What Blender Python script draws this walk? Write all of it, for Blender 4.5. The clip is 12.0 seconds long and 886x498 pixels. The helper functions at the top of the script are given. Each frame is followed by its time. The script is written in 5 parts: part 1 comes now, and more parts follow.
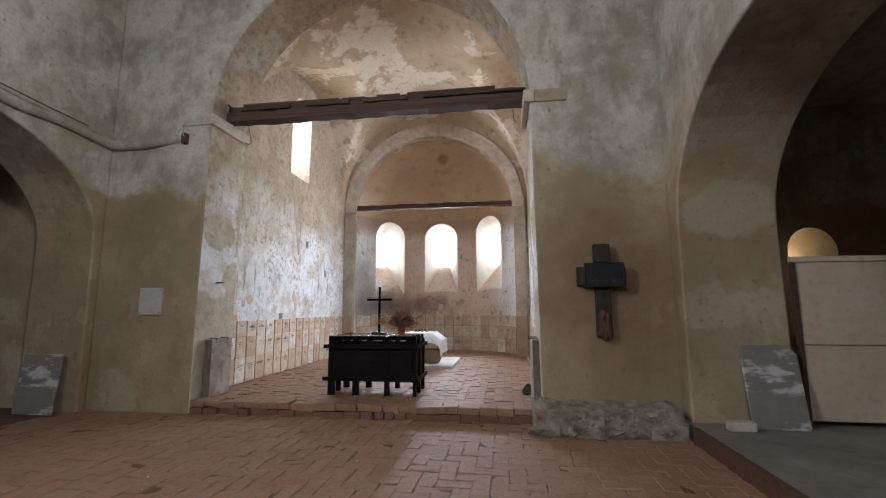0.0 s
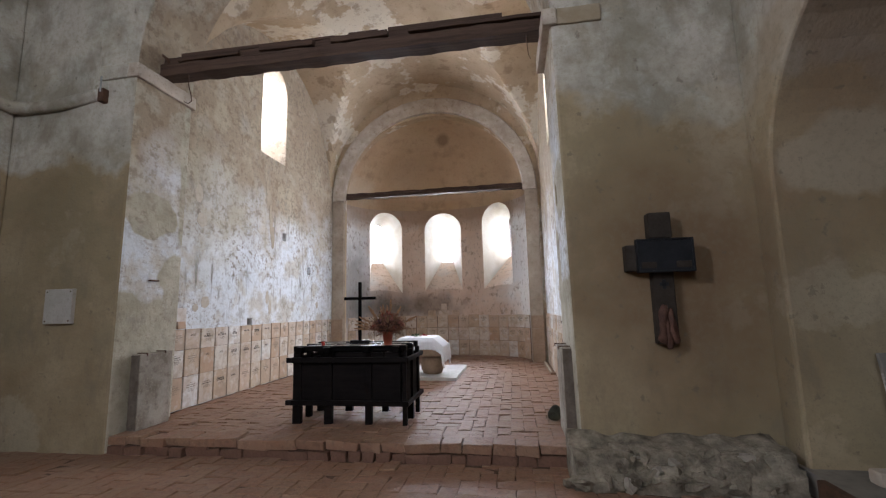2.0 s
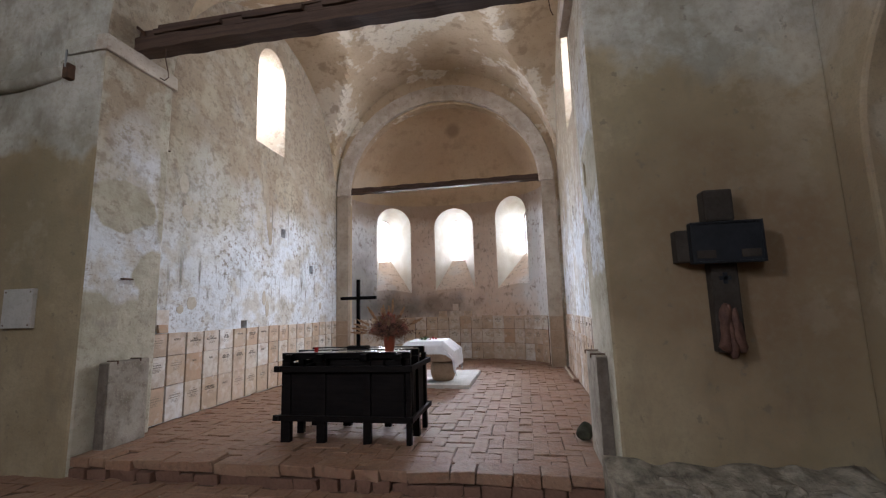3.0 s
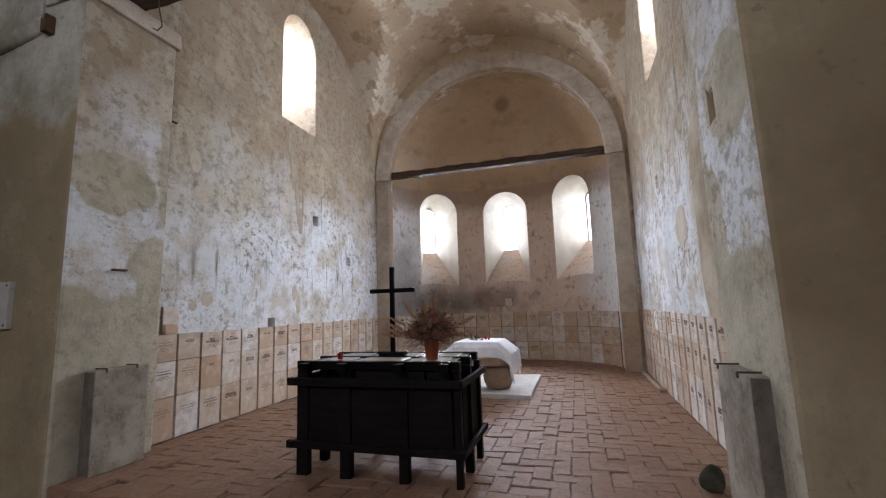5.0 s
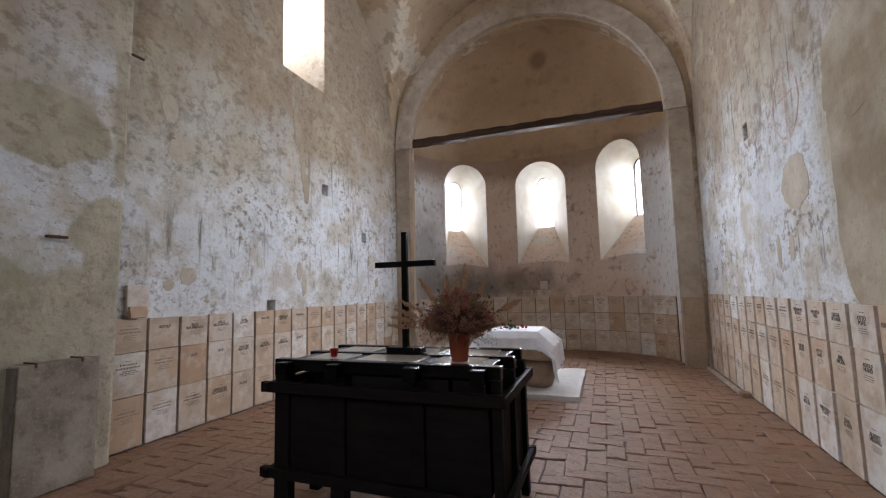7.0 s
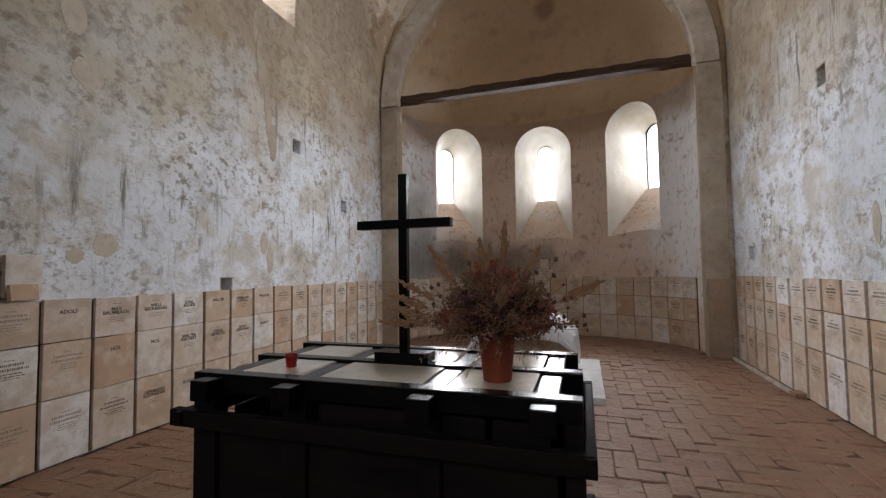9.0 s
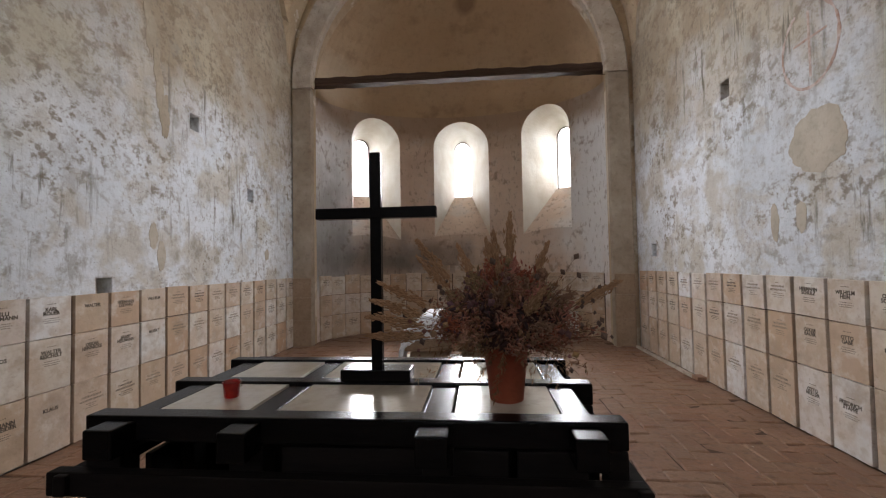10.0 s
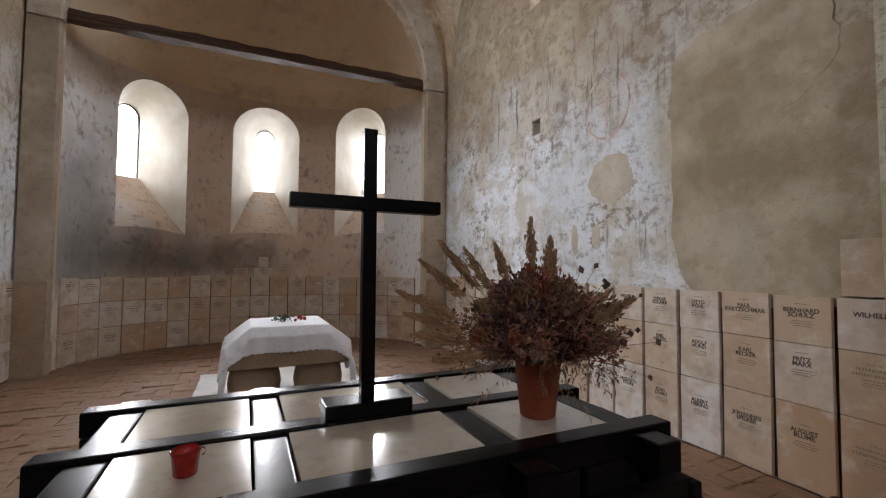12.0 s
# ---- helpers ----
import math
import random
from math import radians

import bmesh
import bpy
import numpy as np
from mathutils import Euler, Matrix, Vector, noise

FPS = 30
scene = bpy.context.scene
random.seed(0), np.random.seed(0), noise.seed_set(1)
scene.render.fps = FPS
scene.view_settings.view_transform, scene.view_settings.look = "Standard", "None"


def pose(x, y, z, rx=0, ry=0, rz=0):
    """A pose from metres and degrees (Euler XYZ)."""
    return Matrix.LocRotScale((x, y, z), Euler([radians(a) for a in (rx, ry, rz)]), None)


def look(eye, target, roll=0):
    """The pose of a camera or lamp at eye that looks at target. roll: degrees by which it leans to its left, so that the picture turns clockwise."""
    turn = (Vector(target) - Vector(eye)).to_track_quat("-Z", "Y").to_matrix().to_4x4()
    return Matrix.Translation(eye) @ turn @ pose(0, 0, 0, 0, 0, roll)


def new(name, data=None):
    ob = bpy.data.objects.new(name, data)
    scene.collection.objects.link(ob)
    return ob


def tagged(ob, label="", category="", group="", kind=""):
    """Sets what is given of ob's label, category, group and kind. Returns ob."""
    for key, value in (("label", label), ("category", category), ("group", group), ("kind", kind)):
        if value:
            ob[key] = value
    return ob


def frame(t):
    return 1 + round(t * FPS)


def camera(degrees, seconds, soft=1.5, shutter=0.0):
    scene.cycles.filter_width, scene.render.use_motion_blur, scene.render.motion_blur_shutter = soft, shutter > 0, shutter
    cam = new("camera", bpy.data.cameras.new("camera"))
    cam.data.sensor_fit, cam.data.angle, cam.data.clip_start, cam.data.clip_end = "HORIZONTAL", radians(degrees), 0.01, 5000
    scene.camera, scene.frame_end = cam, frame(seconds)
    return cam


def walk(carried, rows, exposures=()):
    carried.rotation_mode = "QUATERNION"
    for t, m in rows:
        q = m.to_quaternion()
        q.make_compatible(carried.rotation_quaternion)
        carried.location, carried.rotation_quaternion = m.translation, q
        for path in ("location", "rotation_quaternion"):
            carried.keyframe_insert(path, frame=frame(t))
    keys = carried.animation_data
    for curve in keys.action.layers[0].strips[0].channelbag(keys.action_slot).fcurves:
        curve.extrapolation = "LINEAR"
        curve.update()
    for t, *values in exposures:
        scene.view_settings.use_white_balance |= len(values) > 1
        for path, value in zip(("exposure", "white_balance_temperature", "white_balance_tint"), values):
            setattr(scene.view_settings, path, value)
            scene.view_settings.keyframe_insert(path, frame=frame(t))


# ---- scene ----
cam = camera(91.6, 12.0, soft=1.2)
METRES, EYE, TILT, LEAN, TURN = 6.4, 1.42, 2.92, -0.41, 8.1
ROWS = [
    (0.0, 0.0, 0.0, 0.0, 0.05, 4.88, 0.6),
    (0.5, 0.0044, 0.0555, -0.0021, 0.07, 4.94, 0.92),
    (1.0, 0.0018, 0.1166, -0.0069, 0.2, 5.04, 1.06),
    (1.5, 0.0089, 0.1801, -0.0122, 0.39, 4.98, 1.45),
    (2.0, 0.0169, 0.2379, -0.014, 0.97, 4.92, 1.84),
    (2.5, 0.0155, 0.2908, -0.0159, 1.71, 4.93, 1.99),
    (3.0, 0.0199, 0.3428, -0.0194, 2.64, 5.06, 2.15),
    (5.0, -0.0014, 0.5116, -0.0275, 8.91, 4.71, 2.71),
    (5.5, -0.0081, 0.551, -0.0315, 10.49, 4.36, 2.83),
    (6.0, -0.0193, 0.5906, -0.034, 11.41, 4.11, 2.8),
    (6.5, -0.0267, 0.6289, -0.0367, 11.9, 3.46, 2.59),
    (7.0, -0.0324, 0.6677, -0.0397, 12.29, 2.79, 2.44),
]
PATH = [(t, pose(0, 0, EYE, TILT, LEAN, TURN) @ pose(METRES * x, METRES * y, METRES * z, 90 + pitch, roll, yaw)) for t, x, y, z, yaw, pitch, roll in ROWS]
PATH += [(t, look(eye, target, roll)) for t, eye, target, roll in (
    (9.0, (-1.281, 5.042, 1.368), (-1.899, 6.942, 1.465), -0.8),
    (9.5, (-1.438, 5.154, 1.375), (-1.848, 7.11, 1.454), -1.0),
    (10.0, (-1.617, 5.236, 1.382), (-1.795, 7.226, 1.452), -1.0),
    (10.5, (-1.773, 5.354, 1.381), (-1.735, 7.353, 1.447), -0.6),
    (11.0, (-1.943, 5.422, 1.392), (-1.648, 7.399, 1.461), 0.1),
    (11.5, (-2.122, 5.438, 1.401), (-1.509, 7.34, 1.478), -0.0),
    (12.0, (-2.254, 5.512, 1.39), (-1.422, 7.329, 1.473), 0.4),
)]
walk(cam, PATH, exposures=[(0.0, 1.66, 6100, 15.5), (2.5, 1.42, 5980, 15.3), (5.0, 1.22, 6000, 15.5), (7.0, 1.03, 6150, 15.5), (9.0, 0.87, 6350, 15), (10.5, 0.82, 6550, 15.5), (12.0, 0.84, 6450, 15)])

# ---- sky and daylight ----
world = bpy.data.worlds.new("overcast_sky")
scene.world = world
world.use_nodes = True
wn = world.node_tree.nodes
sky = wn.new("ShaderNodeTexSky")
sky.sky_type = "NISHITA"
sky.sun_disc = False
sky.sun_elevation, sky.sun_rotation = radians(38), radians(150)
sky.dust_density = 3.0
wn["Background"].inputs["Strength"].default_value = 0.12
world.node_tree.links.new(sky.outputs["Color"], wn["Background"].inputs["Color"])
sun = new("sun", bpy.data.lights.new("sun", "SUN"))
sun.data.energy, sun.data.angle, sun.data.color = 1.0, radians(12), (1.0, 0.96, 0.9)
sun.matrix_world = look((6, -10, 12), (0, 0, 0))


def window_light(at, aim, w, h, watts, colour=(0.93, 0.97, 1.0), spread=120):
    """An area lamp that fills a window opening and stands in for the sky seen through it."""
    lamp = new("window_light", bpy.data.lights.new("window_light", "AREA"))
    lamp.data.shape, lamp.data.size, lamp.data.size_y = "RECTANGLE", w, h
    lamp.data.energy, lamp.data.color, lamp.data.spread = watts, colour, radians(spread)
    lamp.matrix_world = look(at, aim)
    return lamp


window_light((-1.96, 14.22, 3.35), (-1.96, 12.5, 3.0), 0.36, 1.15, 20, spread=98)
window_light((-4.05, 13.72, 3.35), (-3.4, 12.7, 3.0), 0.36, 1.15, 20, spread=98)
window_light((0.08, 13.72, 3.4), (-0.6, 12.7, 3.05), 0.36, 1.15, 20, spread=98)
window_light((-5.45, 8.97, 5.75), (-2.0, 10.3, 4.5), 0.5, 1.1, 60, (0.87, 0.93, 1.0), 118)
window_light((1.55, 9.05, 5.75), (-2.2, 10.5, 4.3), 0.55, 1.1, 52, (0.87, 0.93, 1.0), 118)
# Next three: nave windows out of view, added to brighten its walls and arches.
window_light((-1.9, -4.95, 5.4), (-1.9, 0.0, 3.0), 1.2, 2.2, 32)
window_light((2.4, -1.0, 5.6), (-6.0, 3.6, 4.0), 1.0, 1.3, 52)
window_light((-6.3, -1.0, 5.6), (2.0, 3.4, 2.6), 1.0, 1.3, 72)
window_light((4.95, 8.8, 2.35), (4.6, 6.5, 1.6), 0.24, 0.5, 14, (1.0, 0.93, 0.8))

# ---- materials ----


def material(name, rough=0.9, metal=0.0, spec=0.3):
    m = bpy.data.materials.new(name)
    m.use_nodes = True
    b = m.node_tree.nodes["Principled BSDF"]
    b.inputs["Roughness"].default_value = rough
    b.inputs["Metallic"].default_value = metal
    b.inputs["Specular IOR Level"].default_value = spec
    return m


def noise_mask(m, scale, lo=0.4, hi=0.6, detail=6.0, stretch=(1, 1, 1), shift=0.0, rough=0.6, own=False):
    """A soft-edged mask, 0 to 1, from noise in object space; own: another cut of it on each piece."""
    n, k = m.node_tree.nodes, m.node_tree.links
    co, mp, nz, mr = n.new("ShaderNodeTexCoord"), n.new("ShaderNodeMapping"), n.new("ShaderNodeTexNoise"), n.new("ShaderNodeMapRange")
    mp.inputs["Scale"].default_value = stretch
    mp.inputs["Location"].default_value = (shift, shift * 0.7, shift * 1.3)
    nz.inputs["Scale"].default_value, nz.inputs["Detail"].default_value, nz.inputs["Roughness"].default_value = scale, detail, rough
    mr.inputs["From Min"].default_value, mr.inputs["From Max"].default_value = lo, hi
    k.new(co.outputs["Object"], mp.inputs["Vector"])
    if own:
        far, add = n.new("ShaderNodeMath"), n.new("ShaderNodeVectorMath")
        far.operation, far.inputs[1].default_value = "MULTIPLY", 73.0
        k.new(n.new("ShaderNodeObjectInfo").outputs["Random"], far.inputs[0])
        k.new(mp.outputs["Vector"], add.inputs[0])
        k.new(far.outputs[0], add.inputs[1])
        k.new(add.outputs[0], nz.inputs["Vector"])
    else:
        k.new(mp.outputs["Vector"], nz.inputs["Vector"])
    k.new(nz.outputs["Fac"], mr.inputs["Value"])
    return mr.outputs["Result"]


def height_mask(m, z0, z1, wobble=0.5):
    """0 below z0, 1 above z1, with a ragged edge."""
    n, k = m.node_tree.nodes, m.node_tree.links
    co, sep, nz, ma, mr = n.new("ShaderNodeTexCoord"), n.new("ShaderNodeSeparateXYZ"), n.new("ShaderNodeTexNoise"), n.new("ShaderNodeMath"), n.new("ShaderNodeMapRange")
    nz.inputs["Scale"].default_value, nz.inputs["Detail"].default_value = 1.3, 8
    ma.operation = "MULTIPLY_ADD"
    ma.inputs[1].default_value = wobble * 2
    mr.inputs["From Min"].default_value, mr.inputs["From Max"].default_value = z0 + wobble, z1 + wobble
    k.new(co.outputs["Object"], sep.inputs[0])
    k.new(co.outputs["Object"], nz.inputs["Vector"])
    k.new(nz.outputs["Fac"], ma.inputs[0])
    k.new(sep.outputs["Z"], ma.inputs[2])
    k.new(ma.outputs[0], mr.inputs["Value"])
    return mr.outputs["Result"]


def blob_mask(m, at, size, soft=0.35):
    """1 inside an ellipsoid round a place, with a ragged rim."""
    n, k = m.node_tree.nodes, m.node_tree.links
    co, mp, nz, ln, ma, mr = n.new("ShaderNodeTexCoord"), n.new("ShaderNodeMapping"), n.new("ShaderNodeTexNoise"), n.new("ShaderNodeVectorMath"), n.new("ShaderNodeMath"), n.new("ShaderNodeMapRange")
    mp.vector_type = "TEXTURE"
    mp.inputs["Location"].default_value, mp.inputs["Scale"].default_value = at, size
    nz.inputs["Scale"].default_value, nz.inputs["Detail"].default_value = 2.5, 8
    ln.operation, ma.operation = "LENGTH", "MULTIPLY_ADD"
    ma.inputs[1].default_value = 1.3
    mr.inputs["From Min"].default_value, mr.inputs["From Max"].default_value = 1.65 + soft, 1.65 - soft
    k.new(co.outputs["Object"], mp.inputs["Vector"])
    k.new(co.outputs["Object"], nz.inputs["Vector"])
    k.new(mp.outputs["Vector"], ln.inputs[0])
    k.new(nz.outputs["Fac"], ma.inputs[0])
    k.new(ln.outputs["Value"], ma.inputs[2])
    k.new(ma.outputs[0], mr.inputs["Value"])
    return mr.outputs["Result"]


def times(m, a, b):
    x = m.node_tree.nodes.new("ShaderNodeMath")
    x.operation = "MULTIPLY"
    for i, v in enumerate((a, b)):
        if isinstance(v, (int, float)):
            x.inputs[i].default_value = v
        else:
            m.node_tree.links.new(v, x.inputs[i])
    return x.outputs[0]


def mixed(m, fac, a, b):
    x = m.node_tree.nodes.new("ShaderNodeMix")
    x.data_type = "RGBA"
    for sock, v in ((x.inputs["Factor"], fac), (x.inputs["A"], a), (x.inputs["B"], b)):
        if isinstance(v, (int, float)):
            sock.default_value = v
        elif isinstance(v, tuple):
            sock.default_value = (*v, 1)
        else:
            m.node_tree.links.new(v, sock)
    return x.outputs["Result"]


def colour(m, sock):
    b = m.node_tree.nodes["Principled BSDF"].inputs["Base Color"]
    if isinstance(sock, tuple):
        b.default_value = (*sock, 1)
    else:
        m.node_tree.links.new(sock, b)


def bumpy(m, *layers):
    """Relief: (scale, strength, depth in metres) each."""
    n, k = m.node_tree.nodes, m.node_tree.links
    last = None
    for scale, strength, depth in layers:
        co, nz, bp = n.new("ShaderNodeTexCoord"), n.new("ShaderNodeTexNoise"), n.new("ShaderNodeBump")
        nz.inputs["Scale"].default_value, nz.inputs["Detail"].default_value = scale, 6
        bp.inputs["Strength"].default_value, bp.inputs["Distance"].default_value = strength, depth
        k.new(co.outputs["Object"], nz.inputs["Vector"])
        k.new(nz.outputs["Fac"], bp.inputs["Height"])
        if last:
            k.new(last, bp.inputs["Normal"])
        last = bp.outputs["Normal"]
    k.new(last, n["Principled BSDF"].inputs["Normal"])


def random_of(m):
    return m.node_tree.nodes.new("ShaderNodeObjectInfo").outputs["Random"]


def island_of(m):
    return m.node_tree.nodes.new("ShaderNodeNewGeometry").outputs["Random Per Island"]


def palette(m, fac, *stops):
    r = m.node_tree.nodes.new("ShaderNodeValToRGB")
    e = r.color_ramp.elements
    while len(e) < len(stops):
        e.new(0.5)
    for i, c in enumerate(stops):
        e[i].position = i / (len(stops) - 1)
        e[i].color = (*c, 1)
    m.node_tree.links.new(fac, r.inputs["Fac"])
    return r.outputs["Color"]


def chancel_plaster(name="limewash_on_plaster", cement=False):
    """White limewash over brown plaster, mouldy in flecks and streaks, bare above; cement: repaired with tan cement at the foot."""
    m = material(name, 0.93)
    c = mixed(m, noise_mask(m, 0.9, 0.35, 0.65), (0.60, 0.625, 0.645), (0.75, 0.77, 0.79))
    c = mixed(m, times(m, height_mask(m, 2.5, 3.7, 1.2), 0.92), c, (0.305, 0.225, 0.138))
    c = mixed(m, times(m, noise_mask(m, 1.5, 0.53, 0.61, 10, shift=3.1), 0.6), c, (0.46, 0.39, 0.28))
    c = mixed(m, times(m, noise_mask(m, 0.8, 0.58, 0.70, 8, shift=21.0), 0.5), c, (0.40, 0.39, 0.36))
    if cement:
        olive = mixed(m, noise_mask(m, 2.2, 0.4, 0.6, 9), (0.37, 0.335, 0.245), (0.50, 0.46, 0.36))
        c = mixed(m, times(m, noise_mask(m, 1.1, 0.55, 0.58, 9, shift=71.0), 0.5), c, (0.48, 0.44, 0.35))
        c = mixed(m, height_mask(m, 1.62, 1.55, 0.45), c, olive)
        for x in (-4.3, 0.4):
            c = mixed(m, blob_mask(m, (x, 5.95, 2.58), (0.5, 0.42, 0.27), 0.06), c, olive)
            c = mixed(m, blob_mask(m, (x, 6.45, 1.75), (0.5, 0.30, 0.5), 0.06), c, olive)
            c = mixed(m, blob_mask(m, (x, 6.47, 3.3), (0.5, 0.12, 1.3), 0.15), c, olive)
    else:
        c = mixed(m, times(m, blob_mask(m, (0.65, 7.0, 2.1), (0.5, 0.82, 1.25), 0.25), 0.85), c, (0.42, 0.355, 0.25))
        c = mixed(m, times(m, blob_mask(m, (-4.55, 7.2, 3.0), (0.5, 0.9, 0.9), 0.25), 0.5), c, (0.42, 0.38, 0.28))
    c = mixed(m, times(m, noise_mask(m, 2.4, 0.52, 0.61, 10, (1, 0.8, 1.3), 81.0, 0.72), 0.5), c, (0.47, 0.41, 0.32))
    rot = noise_mask(m, 1.1, 0.40, 0.60, 5, shift=1.9)
    c = mixed(m, times(m, times(m, noise_mask(m, 13.0, 0.51, 0.60, 10, (1, 0.75, 0.9), 7.7, 0.68), rot), 0.65 if cement else 0.85), c, (0.215, 0.17, 0.12))
    c = mixed(m, times(m, times(m, noise_mask(m, 5.0, 0.53, 0.62, 10, (1, 0.9, 0.6), 12.0, 0.75), noise_mask(m, 0.9, 0.44, 0.60, 4, shift=31.0)), 0.6), c, (0.28, 0.25, 0.205))
    c = mixed(m, times(m, times(m, noise_mask(m, 26, 0.54, 0.62, 9, (1, 0.8, 0.9), 27.0, 0.7), noise_mask(m, 1.6, 0.42, 0.60, 5, shift=41.0)), 0.6), c, (0.26, 0.21, 0.155))
    c = mixed(m, times(m, times(m, height_mask(m, 2.2, 3.2, 0.9), noise_mask(m, 9.0, 0.52, 0.59, 10, (1, 0.7, 0.8), 91.0, 0.72)), 0.6), c, (0.22, 0.165, 0.11))
    drips = noise_mask(m, 12.0, 0.55, 0.64, 9, (1, 1, 0.11), 51.0, 0.7)
    for at, size in (((0.65, 8.9, 3.25), (0.6, 1.1, 0.65)), ((-4.55, 10.4, 2.0), (0.6, 1.3, 0.5)), ((-4.55, 7.6, 1.9), (0.6, 0.8, 0.5)), ((0.65, 7.9, 3.6), (0.6, 0.5, 0.7)), ((0.65, 8.1, 1.7), (0.5, 0.4, 0.3)), ((0.65, 9.9, 3.2), (0.6, 0.9, 0.5)), ((-4.55, 9.6, 3.0), (0.6, 0.7, 0.5))):
        c = mixed(m, times(m, times(m, drips, blob_mask(m, at, size, 0.5)), 0.85), c, (0.15, 0.135, 0.10))
    c = mixed(m, times(m, noise_mask(m, 60, 0.63, 0.70, 4, shift=17.0), 0.75), c, (0.20, 0.165, 0.12))
    colour(m, c)
    bumpy(m, (1.2, 0.6, 0.06), (7, 0.7, 0.020), (30, 0.7, 0.008))
    return m


def nave_plaster():
    """Tan damp plaster below, flaked grey limewash above."""
    m = material("tan_nave_plaster", 0.95)
    c = mixed(m, noise_mask(m, 0.9, 0.35, 0.65, 9), (0.235, 0.172, 0.096), (0.38, 0.30, 0.188))
    c = mixed(m, times(m, noise_mask(m, 0.6, 0.505, 0.525, 7, shift=33.0), 0.5), c, (0.25, 0.20, 0.115))
    up = height_mask(m, 3.15, 3.3, 0.8)
    c = mixed(m, times(m, up, 0.9), c, mixed(m, noise_mask(m, 1.3, 0.40, 0.60, 9, shift=44.0), (0.27, 0.25, 0.20), (0.48, 0.445, 0.38)))
    c = mixed(m, times(m, times(m, up, noise_mask(m, 3.2, 0.50, 0.62, 9, shift=55.0)), 0.4), c, (0.52, 0.50, 0.44))
    c = mixed(m, times(m, times(m, up, noise_mask(m, 2.2, 0.53, 0.64, 9, (1, 1, 0.6), 66.0)), 0.55), c, (0.19, 0.17, 0.13))
    c = mixed(m, times(m, noise_mask(m, 1.1, 0.54, 0.62, 9, shift=5.0), 0.5), c, (0.25, 0.205, 0.13))
    c = mixed(m, times(m, noise_mask(m, 0.8, 0.57, 0.60, 7, shift=15.0), 0.45), c, (0.42, 0.36, 0.26))
    c = mixed(m, times(m, noise_mask(m, 5.0, 0.55, 0.68, 10, (1, 1, 0.35), 19.0), 0.45), c, (0.19, 0.155, 0.11))
    # Round the wall cross: brown stain plus the pier's shade, put into the colour.
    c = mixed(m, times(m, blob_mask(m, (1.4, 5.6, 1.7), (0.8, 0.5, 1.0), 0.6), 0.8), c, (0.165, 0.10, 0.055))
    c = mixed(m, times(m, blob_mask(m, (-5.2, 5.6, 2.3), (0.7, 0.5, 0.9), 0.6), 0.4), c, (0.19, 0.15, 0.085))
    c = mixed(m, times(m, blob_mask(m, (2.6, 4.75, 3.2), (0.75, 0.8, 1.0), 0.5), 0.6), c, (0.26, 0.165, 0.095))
    c = mixed(m, times(m, blob_mask(m, (2.6, 5.3, 2.55), (0.5, 0.5, 0.32), 0.08), 0.6), c, (0.38, 0.32, 0.235))
    c = mixed(m, times(m, noise_mask(m, 9, 0.63, 0.68, 8, shift=9.0), 0.55), c, (0.14, 0.115, 0.085))
    c = mixed(m, times(m, noise_mask(m, 18, 0.48, 0.64, 9, shift=12.0), 0.3), c, (0.22, 0.18, 0.12))
    c = mixed(m, times(m, noise_mask(m, 70, 0.58, 0.70, 5, shift=2.0), 0.5), c, (0.20, 0.16, 0.11))
    colour(m, c)
    bumpy(m, (1.0, 0.5, 0.06), (7, 0.6, 0.016), (45, 0.55, 0.006))
    return m


def apse_plaster():
    """Rosy brown bare plaster with white limewash left near the edges."""
    m = material("rosy_apse_plaster", 0.94)
    c = mixed(m, noise_mask(m, 1.1, 0.35, 0.65), (0.58, 0.43, 0.33), (0.70, 0.57, 0.465))
    c = mixed(m, times(m, noise_mask(m, 1.6, 0.55, 0.66, 8, shift=4.0), 0.6), c, (0.60, 0.56, 0.52))
    for x in (-4.25, 0.30):
        c = mixed(m, times(m, blob_mask(m, (x, 12.2, 2.6), (0.78, 1.0, 1.8)), 0.9), c, (0.76, 0.77, 0.77))
    c = mixed(m, times(m, noise_mask(m, 5.0, 0.58, 0.68, 9, shift=2.0), 0.6), c, (0.22, 0.15, 0.10))
    c = mixed(m, times(m, noise_mask(m, 16, 0.56, 0.66, 9, (1, 1, 0.5), 6.0), 0.5), c, (0.22, 0.16, 0.12))
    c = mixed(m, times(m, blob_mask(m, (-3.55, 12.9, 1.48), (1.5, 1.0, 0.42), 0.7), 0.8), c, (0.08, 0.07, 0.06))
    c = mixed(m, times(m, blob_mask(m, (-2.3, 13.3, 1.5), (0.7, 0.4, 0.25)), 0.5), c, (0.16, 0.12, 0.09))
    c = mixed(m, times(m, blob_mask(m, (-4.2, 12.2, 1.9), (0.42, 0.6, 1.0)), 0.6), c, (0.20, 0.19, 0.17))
    c = mixed(m, times(m, height_mask(m, 3.55, 3.9, 0.35), 0.75), c, (0.34, 0.24, 0.16))
    colour(m, c)
    bumpy(m, (1.2, 0.5, 0.05), (9, 0.5, 0.01), (60, 0.4, 0.004))
    return m


